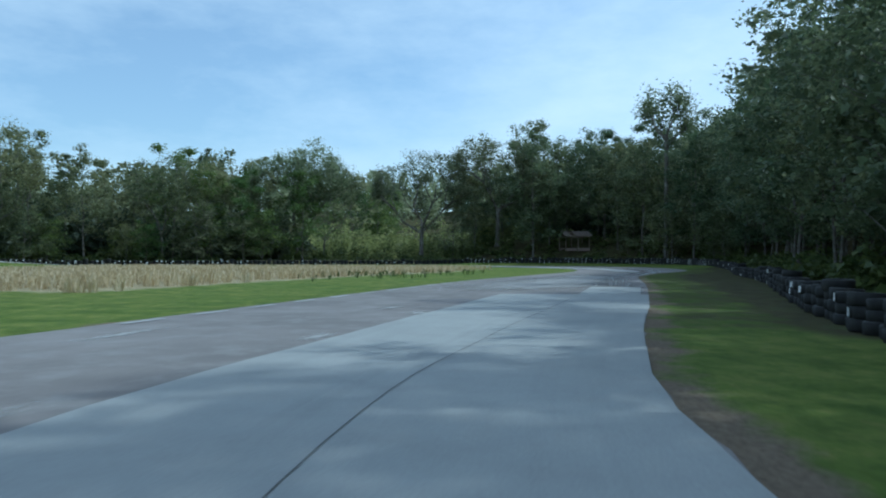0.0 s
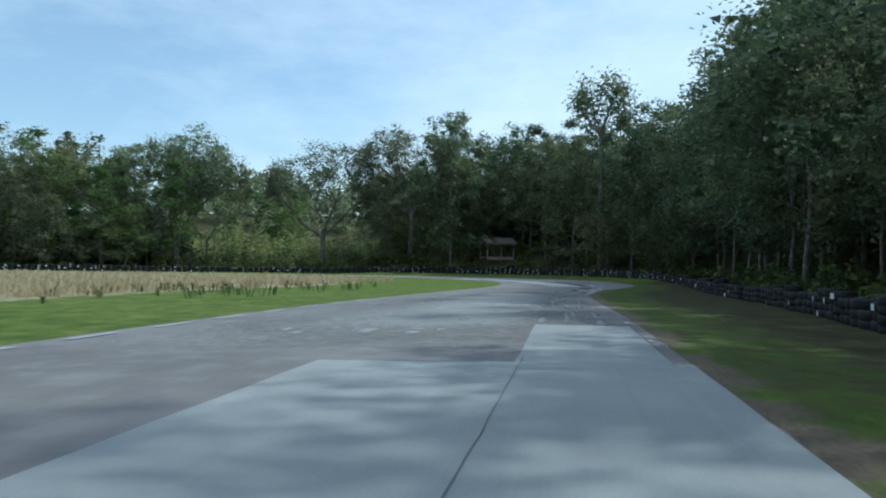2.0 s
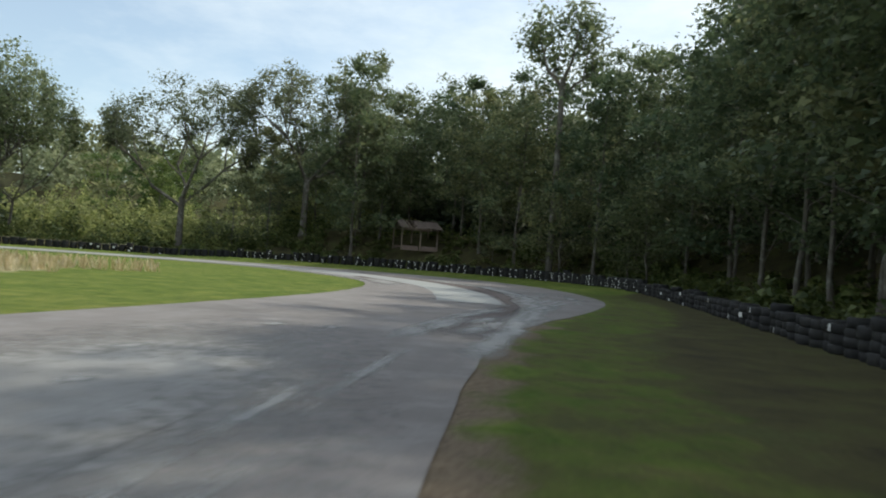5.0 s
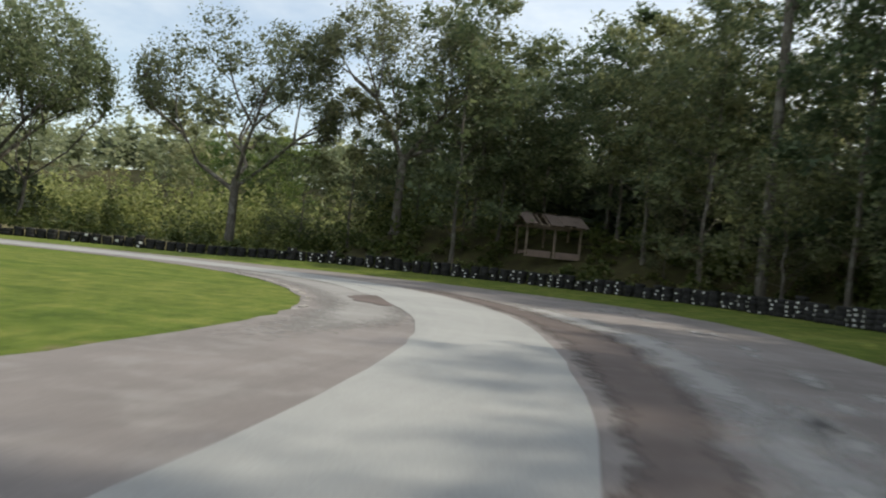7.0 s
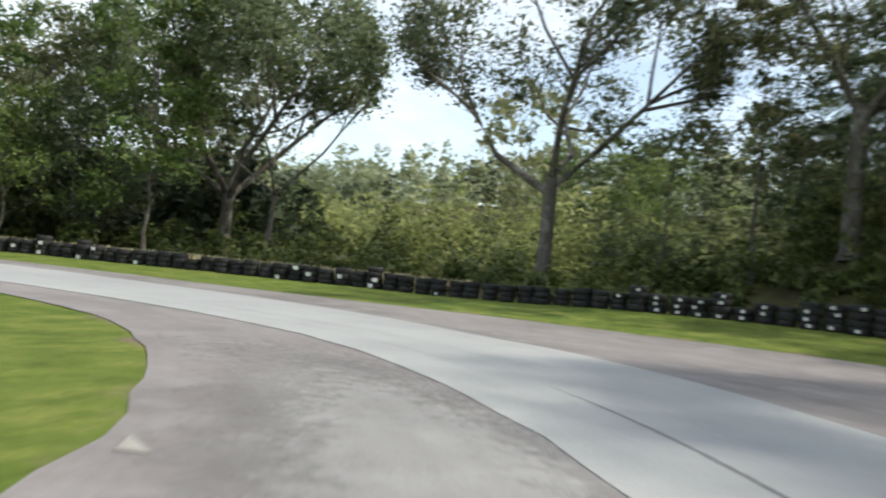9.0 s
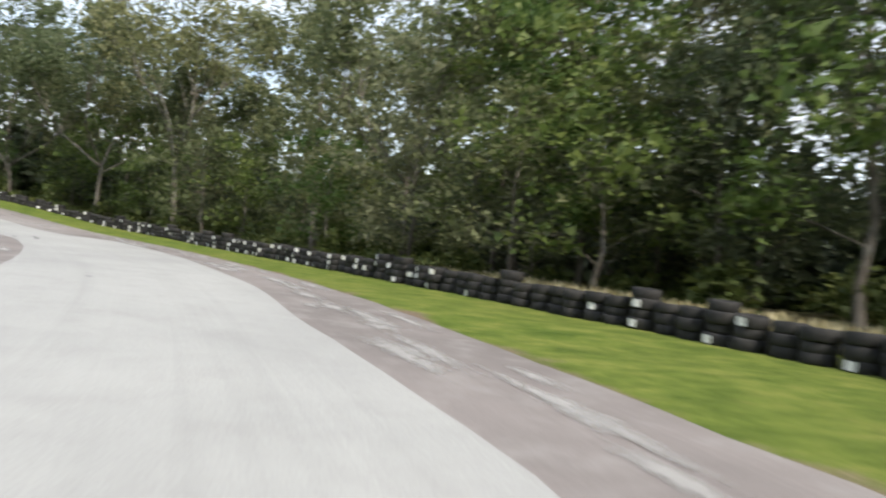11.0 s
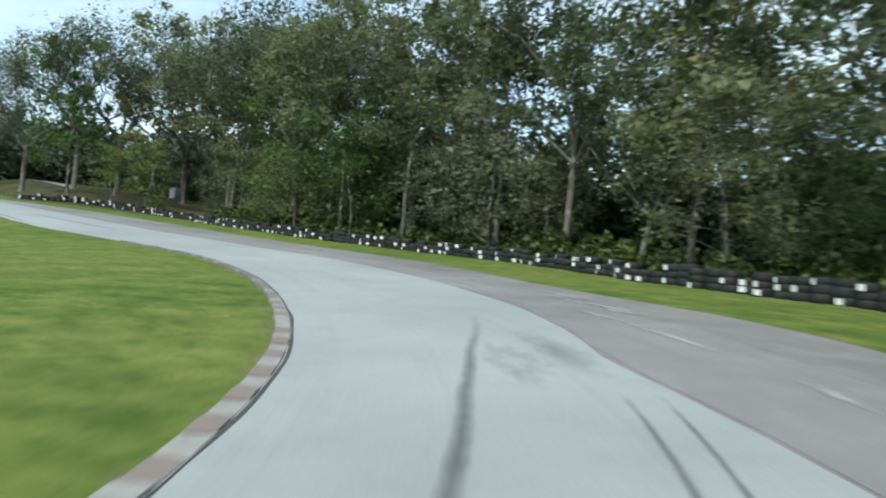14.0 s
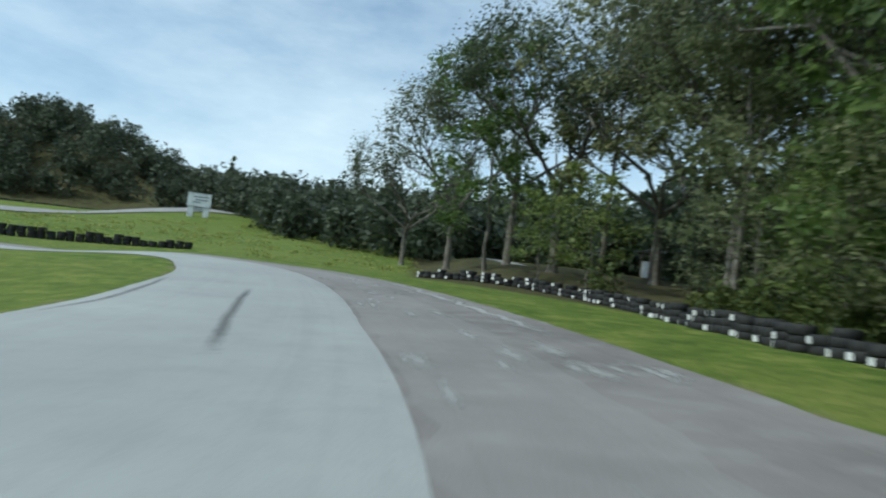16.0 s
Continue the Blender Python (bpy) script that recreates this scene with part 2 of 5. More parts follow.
def ground_material():
    """Mown grass beside the road, dry meadow, leaf litter under the trees; the masks are layers of the sheet."""
    m, t, b = material("grass_and_soil", 0.95, 0, 0.15)
    p = world_place(t)
    big = noise_node(t, p, 0.10, 5, 0.6)
    mid = noise_node(t, p, 0.9, 6, 0.65)
    fine = noise_node(t, p, 14.0, 5, 0.75)
    blade = noise_node(t, p, 55.0, 3, 0.7, (1, 1, 0.3))
    g = ramp_node(t, mid, [(0.34, (0.086, 0.140, 0.022)), (0.50, (0.156, 0.216, 0.038)), (0.66, (0.258, 0.290, 0.068))])
    g = mix_node(t, ramp_node(t, big, [(0.42, grey3(0.0)), (0.62, grey3(0.42))]), g, (0.255, 0.275, 0.068))
    patch = noise_node(t, p, 2.6, 4, 0.7, (1.0, 0.45, 1.0))
    g = mix_node(t, ramp_node(t, patch, [(0.48, grey3(0.0)), (0.64, grey3(0.55))]), g, (0.070, 0.118, 0.018))
    g = mix_node(t, ramp_node(t, patch, [(0.30, grey3(0.45)), (0.42, grey3(0.0))]), g, (0.30, 0.275, 0.090))
    dry = ramp_node(t, mid, [(0.30, (0.36, 0.295, 0.160)), (0.70, (0.54, 0.465, 0.30))])
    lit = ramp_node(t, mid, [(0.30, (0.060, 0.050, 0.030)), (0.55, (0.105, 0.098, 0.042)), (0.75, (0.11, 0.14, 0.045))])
    soil = ramp_node(t, fine, [(0.30, (0.17, 0.125, 0.085)), (0.70, (0.30, 0.24, 0.175))])

    def mask(name):
        a = t.nodes.new("ShaderNodeAttribute")
        a.attribute_name = name
        mul = t.nodes.new("ShaderNodeMath")
        mul.operation = "MULTIPLY_ADD"
        t.links.new(mid, mul.inputs[0])
        mul.inputs[1].default_value = 0.9
        t.links.new(a.outputs["Fac"], mul.inputs[2])
        return ramp_node(t, mul.outputs["Value"], [(0.80, grey3(0.0)), (1.10, grey3(1.0))])

    c = mix_node(t, mask("dry"), g, dry)
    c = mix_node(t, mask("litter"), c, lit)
    c = mix_node(t, mask("soil"), c, soil)
    c = mix_node(t, 0.55, c, ramp_node(t, fine, [(0.25, grey3(0.35)), (0.75, grey3(1.0))]), "MULTIPLY")
    c = mix_node(t, 0.35, c, ramp_node(t, blade, [(0.3, grey3(0.4)), (0.7, grey3(1.0))]), "MULTIPLY")
    t.links.new(c, b.inputs["Base Color"])
    bump_node(t, b, fine, 0.6, 0.06)
    return m


M_GROUND = ground_material()

# ---------------------------------------------------------------- plan of the track
OUTER = [(1.4, -70), (1.4, -40), (1.4, -12), (1.6, 4), (3.05, 12), (5.5, 20.8), (9.3, 35.5), (12.0, 47.3), (14.9, 56.5), (20.0, 66),
         (23.8, 75), (25.8, 86), (25.8, 97), (22.3, 105.3), (14, 110.9), (5, 111.4), (-4, 109.7), (-13, 108.2), (-23.6, 105.8),
         (-33.2, 102.3), (-42.3, 97.8), (-50.4, 91.4), (-55.2, 84.5), (-59.2, 76.3), (-63, 66.7), (-64.9, 57), (-64.9, 47), (-64, 38.5),
         (-62, 29.5), (-58.8, 20), (-54, 14.8), (-40, 11.5), (-15, 10)]
INNER = [(-9.8, -70), (-9.8, -40), (-9.6, -12), (-8.4, 4), (-6.4, 12.5), (-4.2, 21), (0.4, 37.5), (4.4, 48.5), (9.0, 60), (11.8, 68),
         (13.4, 76), (13.4, 83), (11.7, 89), (8.4, 95), (4.0, 98.9), (-0.5, 100.4), (-7, 100.4), (-14, 99.3), (-22, 97.3),
         (-29.5, 94.4), (-36.8, 91.1), (-43.2, 87.1), (-47.6, 82.6), (-50.8, 77), (-53.3, 70.5), (-54.8, 62.5), (-55, 53), (-54.3, 43.5),
         (-53.4, 33.8), (-51.9, 26), (-48.5, 20.5), (-38, 18.3), (-14.5, 17.5)]
WALL = [(5.6, 6), (8.2, 16), (11.8, 26), (15.2, 35), (18.2, 44), (21.4, 55), (26, 68), (30.3, 81), (32.3, 94), (30.8, 104), (26.5, 111.5),
        (18.5, 117), (8, 118.9), (-2, 117.5), (-9, 115.8), (-16.5, 113.5), (-23, 111), (-30, 107.9), (-37.5, 104.3), (-45.5, 100.2), (-52.5, 96),
        (-58.2, 90.3), (-62.8, 82.5), (-66.4, 73.3), (-69, 66), (-70.1, 58), (-70, 50), (-69.3, 42), (-69.4, 34), (-70, 26), (-69.6, 18),
        (-66.8, 11), (-61.5, 4.5)]


def smooth(v):
    v = min(1.0, max(0.0, v))
    return v * v * (3 - 2 * v)


RISE = ((-150, 21.6), (-124, 19.4), (-104, 15.4), (-85, 12.7), (-58, 10.1), (-27, 7.4), (0, 4.7), (10, 4.0), (20, 3.4), (30, 2.8), (45, 2.05), (55.4, 1.65), (64.9, 1.36),
        (73.6, 1.0), (81.4, 0.75), (88.3, 0.5), (94, 0.15), (100, 0.0))


def land(x, y):
    """Height of the ground: level in the north and east, climbing to the south-west, the western road tilted to its outside."""
    z = float(np.interp(y, [a for a, _ in RISE], [b for _, b in RISE]))
    z *= smooth((-34 + 20 * smooth((40 - y) / 25) + 90 * smooth((8 - y) / 45) - x) / 22) * (1 - (0.28 - 0.11 * smooth((-60 - y) / 35)) * smooth((x + 14) / 32))
    tilt = 0.05 * min(15.0, max(0.0, math.hypot(x + 24, y - 58) - 32.5))
    return z + tilt * smooth((93 - y) / 12) * smooth((-40 - x) / 10) * smooth((y + 8) / 20)


def bank(x, y, d):
    """Rise of the ground outside the track, d metres from its edge: verge, banks under the trees and hills."""
    z = 0.5 * smooth((d - 8.5) / 9) * (0.6 + 0.6 * noise.noise(Vector((x * 0.07, y * 0.07, 3))))
    z += (0.018 + 0.032 * smooth((x + 4) / 10)) * min(d, 8.0) * smooth((y - 78) / 16) * (1 - smooth((93 - y) / 12) * smooth((-40 - x) / 10))
    z += 3.6 * smooth((d - 10.0) / 9) * smooth((x - 1) / 12) * smooth((y - 60) / 40)
    z += 0.9 * smooth((d - 11.0) / 3) * math.exp(-((x + 20) / 8) ** 2 - ((y - 116) / 6) ** 2)
    z += 11.0 * smooth((x - 34) / 55) + 15.0 * smooth((y - 165) / 80)
    z += 1.6 * smooth((d - 8) / 10) * smooth((20 - y) / 20) * smooth((-60 - x) / 8) * smooth((y + 40) / 20)
    return z + 17.0 * smooth((-132 - y) / 40) * smooth((x + 5) / 45) + 6.0 * smooth((-132 - y) / 40) * smooth((x + 125) / 40)


def spline(pts, step):
    """Even points along a Catmull-Rom curve."""
    out = []
    n = len(pts)
    for i in range(n - 1):
        p0, p1, p2, p3 = (np.array(pts[max(0, min(n - 1, i + k))], float) for k in (-1, 0, 1, 2))
        for s in np.linspace(0, 1, 24, endpoint=False):
            out.append(0.5 * (2 * p1 + (p2 - p0) * s + (2 * p0 - 5 * p1 + 4 * p2 - p3) * s * s + (3 * p1 - p0 - 3 * p2 + p3) * s ** 3))
    out.append(np.array(pts[-1], float))
    out = np.array(out)
    d = np.r_[0, np.cumsum(np.hypot(*np.diff(out, axis=0).T))]
    k = max(2, int(d[-1] / step) + 1)
    e = np.linspace(0, d[-1], k)
    return np.stack([np.interp(e, d, out[:, 0]), np.interp(e, d, out[:, 1])], 1)


N_ROAD = 420
# stations along the track, a pair of edge points each, matched by the knots of the two edges


def paired(count):
    a = []
    for pts in (OUTER, INNER):
        fine = []
        n = len(pts)
        for i in range(n - 1):
            p0, p1, p2, p3 = (np.array(pts[max(0, min(n - 1, i + k))], float) for k in (-1, 0, 1, 2))
            for s in np.linspace(0, 1, 16, endpoint=False):
                fine.append(0.5 * (2 * p1 + (p2 - p0) * s + (2 * p0 - 5 * p1 + 4 * p2 - p3) * s * s + (3 * p1 - p0 - 3 * p2 + p3) * s ** 3))
        fine.append(np.array(pts[-1], float))
        a.append(np.array(fine))
    o, i_ = a
    mid = (o + i_) / 2
    d = np.r_[0, np.cumsum(np.hypot(*np.diff(mid, axis=0).T))]
    e = np.linspace(0, d[-1], count)
    f = lambda q: np.stack([np.interp(e, d, q[:, 0]), np.interp(e, d, q[:, 1])], 1)
    return f(o), f(i_), e


ROAD_O, ROAD_I, ROAD_S = paired(N_ROAD)


def on_road(s, w):
    """The plan point at s metres along the track and the share w of its width from the inner edge."""
    k = [np.interp(s, ROAD_S, q[:, c]) for q in (ROAD_O, ROAD_I) for c in (0, 1)]
    return k[2] + (k[0] - k[2]) * w, k[3] + (k[1] - k[3]) * w


def road_at(x, y):
    """The s and w of a plan point."""
    mid = (ROAD_O + ROAD_I) / 2
    i = int(np.argmin((mid[:, 0] - x) ** 2 + (mid[:, 1] - y) ** 2))
    best = None
    for s in np.linspace(ROAD_S[max(0, i - 6)], ROAD_S[min(N_ROAD - 1, i + 6)], 60):
        ax, ay = on_road(s, 0)
        bx, by = on_road(s, 1)
        ln = math.hypot(bx - ax, by - ay)
        w = ((x - ax) * (bx - ax) + (y - ay) * (by - ay)) / ln ** 2
        d = math.hypot(ax + (bx - ax) * w - x, ay + (by - ay) * w - y)
        if best is None or d < best[0]:
            best = (d, s, w)
    return best[1], best[2]


def dist_to(poly, xs, ys):
    best = np.full(xs.shape, 1e9)
    for i in range(len(poly) - 1):
        ax, ay = poly[i]
        bx, by = poly[i + 1]
        dx, dy = bx - ax, by - ay
        k = np.clip(((xs - ax) * dx + (ys - ay) * dy) / (dx * dx + dy * dy + 1e-9), 0, 1)
        best = np.minimum(best, np.hypot(xs - ax - k * dx, ys - ay - k * dy))
    return best


def inside(poly, xs, ys):
    r = np.zeros(xs.shape, bool)
    n = len(poly)
    for i in range(n):
        ax, ay = poly[i]
        bx, by = poly[(i + 1) % n]
        c = ((ay > ys) != (by > ys)) & (xs < (bx - ax) * (ys - ay) / (by - ay + 1e-12) + ax)
        r ^= c
    return r


ROAD_POLY = [tuple(p) for p in ROAD_O[::3]] + [tuple(p) for p in ROAD_I[::-3]]
FIELD_POLY = [tuple(p) for p in ROAD_I[::3]]
WALL_C = spline(WALL, 0.62)
STACK_C = spline(WALL, 0.665)


def part(name, bm, mat, parent=None, label="", smooth_faces=False):
    me = bpy.data.meshes.new(name)
    bm.to_mesh(me)
    bm.free()
    return part_of(name, me, mat, parent, label, smooth_faces)


def part_of(name, me, mat, parent=None, label="", smooth_faces=False):
    if mat and not me.materials:
        me.materials.append(mat)
    if smooth_faces:
        me.polygons.foreach_set("use_smooth", [True] * len(me.polygons))
    ob = new(name, me)
    if parent:
        ob.parent = parent
    if label:
        ob["label"] = label
    return ob


def from_lists(name, verts, faces, mat, parent=None, label="", smooth_faces=False):
    me = bpy.data.meshes.new(name)
    me.from_pydata(verts, [], faces)
    return part_of(name, me, mat, parent, label, smooth_faces)


def empty_thing(name, x, y, z, turn=0.0):
    ob = new(name)
    ob.matrix_basis = pose(x, y, z, 0, 0, turn)
    return ob


def add_box(bm, cx, cy, cz, sx, sy, sz, turn=0.0, bevel=0.0):
    r = bmesh.ops.create_cube(bm, size=1.0)
    vs = r["verts"]
    bmesh.ops.scale(bm, vec=(sx, sy, sz), verts=vs)
    if bevel:
        es = list({e for v in vs for e in v.link_edges})
        rb = bmesh.ops.bevel(bm, geom=es, offset=bevel, segments=1, affect="EDGES")
        vs = list({v for f in rb["faces"] for v in f.verts} | {v for v in vs if v.is_valid})
    bmesh.ops.transform(bm, matrix=pose(cx, cy, cz, 0, 0, turn), verts=vs)
    return vs


# ---------------------------------------------------------------- ground
def build_ground():
    # rings of grid lines: fine near the track, coarse to the horizon
    fine_x = np.arange(-100, 61, 1.0)
    fine_y = np.arange(-80, 151, 1.0)
    far = np.array([8, 20, 30, 40, 50, 60, 70, 80, 90, 100, 110, 120, 135, 160, 320, 700, 1500.0])
    xs = np.r_[fine_x[0] - far[::-1], fine_x, fine_x[-1] + far]
    ys = np.r_[-160 - far[::-1], np.arange(-160, -80, 5.0), fine_y, fine_y[-1] + far]
    X, Y = np.meshgrid(xs, ys, indexing="ij")
    d_edge = np.minimum(dist_to(ROAD_O[::2], X, Y), dist_to(ROAD_I[::2], X, Y))
    in_road = inside(ROAD_POLY, X, Y)
    in_field = inside(FIELD_POLY, X, Y)
    outside = ~in_field & ~in_road
    d_out = dist_to(ROAD_O[::2], X, Y)
    verts, dry, litter, soil = [], [], [], []
    for i in range(len(xs)):
        for j in range(len(ys)):
            x, y = X[i, j], Y[i, j]
            z = land(x, y)
            if in_road[i, j]:
                z -= 0.12 * smooth((d_edge[i, j] - 0.45) / 0.9)
            else:
                z += 0.035 * noise.noise(Vector((x * 0.5, y * 0.5, 0))) * smooth(d_edge[i, j] / 2)
                if outside[i, j]:
                    z += bank(x, y, d_out[i, j])
            verts.append((x, y, z))
            d = 0.0
            if in_field[i, j]:
                d = 1.1 * smooth((d_edge[i, j] - 6.5) / 6.0) * smooth((x + 36) / 14) * smooth((80 - y) / 18) * smooth((y - 4) / 14)
            dry.append(d)
            east = smooth((x + 2) / 6) * smooth((96 - y) / 14)
            rough = 0.22 * smooth((-6 - y) / 12)
            meadow = 1 - 0.85 * smooth((16 - y) / 8) * smooth((x + 64) / 5)
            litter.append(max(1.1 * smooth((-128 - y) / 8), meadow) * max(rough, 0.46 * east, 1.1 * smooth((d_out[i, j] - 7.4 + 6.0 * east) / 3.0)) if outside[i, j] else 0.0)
            soil.append(0.75 * smooth((1.3 - d_edge[i, j]) / 1.3) if outside[i, j] and y < 60 and x > -20 else ((0.62 if outside[i, j] and y > 95 else 0.42) * smooth((0.9 - d_edge[i, j]) / 0.9) if not in_road[i, j] else 0.6))
    ny = len(ys)
    faces = [(i * ny + j, (i + 1) * ny + j, (i + 1) * ny + j + 1, i * ny + j + 1) for i in range(len(xs) - 1) for j in range(ny - 1)]
    ob = from_lists("ground", verts, faces, M_GROUND, smooth_faces=True)
    for name, vals in (("dry", dry), ("litter", litter), ("soil", soil)):
        a = ob.data.attributes.new(name, "FLOAT", "POINT")
        a.data.foreach_set("value", vals)
    return tagged(ob, "mown green grass and dry meadow round a race track", "ground", kind="structure")


build_ground()


# ---------------------------------------------------------------- road
def strip(name, s0, s1, w0, w1, z_up, mat, parent, label="", step=1.0, ragged=0.0, seed=1, cols=2):
    """A sheet of road surface between two lines of the track; w0 and w1 are numbers or functions of s."""
    f0 = w0 if callable(w0) else (lambda s: w0)
    f1 = w1 if callable(w1) else (lambda s: w1)
    n = max(2, int((s1 - s0) / step) + 1)
    verts, faces, uvs, core = [], [], [], []
    for k in range(n):
        s = s0 + (s1 - s0) * k / (n - 1)
        r0 = ragged * noise.noise(Vector((s * 0.9, seed, 0)))
        r1 = ragged * noise.noise(Vector((s * 0.9, seed + 9, 4)))
        for c in range(cols + 1):
            w = f0(s) + r0 + (f1(s) + r1 - f0(s) - r0) * c / cols
            x, y = on_road(s, w)
            verts.append((x, y, land(x, y) + z_up))
            uvs.append((w * 9.5, s))
            core.append(min(1.0, 2 * min(c, cols - c) / cols) * min(1.0, 5 * min(k, n - 1 - k) / n))
    for k in range(n - 1):
        for c in range(cols):
            a = k * (cols + 1) + c
            faces.append((a, a + 1, a + cols + 2, a + cols + 1))
    me = bpy.data.meshes.new(name)
    me.from_pydata(verts, [], faces)
    lay = me.uv_layers.new(name="UVMap")
    for lp in me.loops:
        lay.data[lp.index].uv = uvs[lp.vertex_index]
    me.attributes.new("core", "FLOAT", "POINT").data.foreach_set("value", core)
    ob = part_of(name, me, mat, parent, label)
    if ob.data.polygons[0].normal.z < 0:
        me.flip_normals()
    return ob


S_END = float(ROAD_S[-1])
road = strip("road", 0, S_END, -0.012, 1.012, 0.012, M_ASPHALT, None, "", 1.0, 0.012, 3, 10)
tagged(road, "worn grey-pink asphalt race track with concrete patches", "road", kind="structure")


def along(*pairs):
    """A line of the track as a function of s, from pairs of s and w."""
    ss, ws = [p[0] for p in pairs], [p[1] for p in pairs]
    return lambda s: float(np.interp(s, ss, ws))


def along_plan(*points):
    """The same from points of the plan."""
    return along(*[road_at(x, y) for x, y in points])


# right edge of the concrete in the long bend
CONC_R = along_plan((17.2, 66.4), (18, 71.5), (18.4, 77), (18.4, 81), (18.2, 84.7), (16.8, 91.3), (14.2, 97.5), (11.2, 101.6), (5, 105.3), (-3, 106.9),
                    (-10.1, 106.5), (-17.5, 104.9), (-22.4, 104), (-27.6, 102.4), (-31.6, 101.1), (-35.3, 99.5), (-39.3, 97.4), (-40.9, 96.2), (-41.4, 94.4))
CONC_L = along_plan((15, 66.4), (15.6, 71), (16, 75), (16.1, 79.5), (15.9, 82.1), (15.2, 85.6), (14.4, 88.3), (13, 92), (10.8, 96.7), (6.5, 100.4), (-1, 102.2),
                    (-10, 101.3), (-18, 99.9), (-25, 98.3), (-29.1, 97), (-33.5, 95.2), (-36.5, 93.3), (-39.3, 91.4))
CONC_W = along_plan((-41.4, 94.4), (-43.4, 92.5), (-46, 90.4), (-48.4, 87.8), (-51, 83.6), (-54.3, 79), (-57.4, 73), (-59.2, 67.2), (-60.4, 60.5), (-60.9, 52), (-60.6, 47),
                    (-59.8, 41), (-57.8, 29), (-53.5, 19.5), (-40, 14.5), (-16, 13.5))
S_BEND, S_STEP = road_at(16.2, 66.4)[0], road_at(-41.4, 94.4)[0]
# concrete lanes, red asphalt, repairs
strip("concrete_lane", 8, 96.4, along((8, 0.52), (76, 0.52), (96.4, 0.50)), 1.012, 0.0215, M_CONCRETE, road, "pale grey concrete lane", 1.0, 0.006, 5, 6)
strip("concrete_lane", 95.8, 103.5, 0.768, 0.985, 0.0235, M_CONCRETE, road, "pale grey concrete lane", 1.0, 0.004, 6, 4)
strip("concrete_lane", S_BEND, S_STEP, CONC_L, CONC_R, 0.0215, M_CONCRETE, road, "pale grey concrete lane", 1.0, 0.005, 8, 6)
strip("concrete_lane", S_STEP, S_END, along((S_STEP, 0.16), (S_STEP + 2.5, 0.0), (S_STEP + 5, -0.009), (360, -0.009)), CONC_W, 0.0215, M_CONCRETE, road, "pale grey concrete lane", 1.0, 0.004, 9, 6)
RED_R = along_plan((15, 57), (18.3, 69.5), (20.0, 78), (20.2, 84), (19.3, 88), (18.3, 92.5), (16.4, 97.7), (13.5, 104))
strip("red_asphalt", 128, 176, lambda s: CONC_R(s) + 0.012 + 0.004 * max(0.0, 140 - s), RED_R, 0.016, M_RED_RIM, road, "reddish brown asphalt strip", 1.0, 0.02, 10, 6)
for k, (s0, s1, off) in enumerate(((124, 139, 0.02), (131, 151, 0.05), (146, 170, 0.03))):
    strip("cement_wash", s0, s1, lambda s, o=off: RED_R(s) + o - 0.06, lambda s, o=off: RED_R(s) + o + 0.07, 0.0185 + 0.0006 * k, M_SPOT, road, "pale cement worn over the asphalt", 0.5, 0.05, 20 + k, 6)
strip("pale_asphalt", 150, 184, 0.006, along((150, 0.10), (156, 0.20), (180, 0.21), (184, 0.16)), 0.0165, M_PALE_RIM, road, "pale worn asphalt beside the kerb", 1.0, 0.012, 14, 4)
strip("pale_asphalt", 97.5, 128, along((97.5, 0.10), (104, 0.04), (128, 0.25)), along((97.5, 0.78), (102, 0.80), (104, 0.985), (120, 0.98), (128, 0.75)), 0.0165, M_PALE_RIM, road, "pale worn asphalt", 1.0, 0.02, 15, 5)
strip("red_asphalt", S_STEP + 1, 330, lambda s: CONC_W(s) + 0.010, along((236, 0.80), (262, 0.74), (284, 0.80), (330, 0.82)), 0.015, M_PINK, road, "pinkish worn asphalt strip", 1.0, 0.03, 12, 4)
strip("cement_wash", 291, 312, 0.90, 0.96, 0.0215, M_SPOT, road, "pale cement worn over the asphalt", 0.5, 0.05, 33, 6)


def blotch(name, s, w, ds, dw, mat, seed, z_up=0.0305, label="", wild=1.0):
    """A ragged flat patch of one surface on another."""
    rnd = random.Random(seed)
    n = 34
    wide = math.hypot(*(np.array(on_road(s, 1)) - np.array(on_road(s, 0))))
    vs = []
    for k in range(n):
        a = 2 * math.pi * k / n
        r = 0.9 + wild * 0.55 * noise.noise(Vector((math.cos(a) * 2.2, math.sin(a) * 2.2, seed * 3.1))) + wild * 0.25 * noise.noise(Vector((math.cos(a) * 6, math.sin(a) * 6, seed * 1.7))) + rnd.uniform(-0.05, 0.05)
        x, y = on_road(s + math.cos(a) * ds * r, w + math.sin(a) * dw * r / wide)
        vs.append((x, y, land(x, y) + z_up))
    x, y = on_road(s, w)
    vs.append((x, y, land(x, y) + z_up))
    ob = from_lists(name, vs, [(k, (k + 1) % n, n) for k in range(n)], mat, road, label)
    ob.data.attributes.new("core", "FLOAT", "POINT").data.foreach_set("value", [0.0] * n + [1.0])
    if ob.data.polygons[0].normal.z < 0:
        ob.data.flip_normals()
    return ob


rnd = random.Random(12)
seed = 100
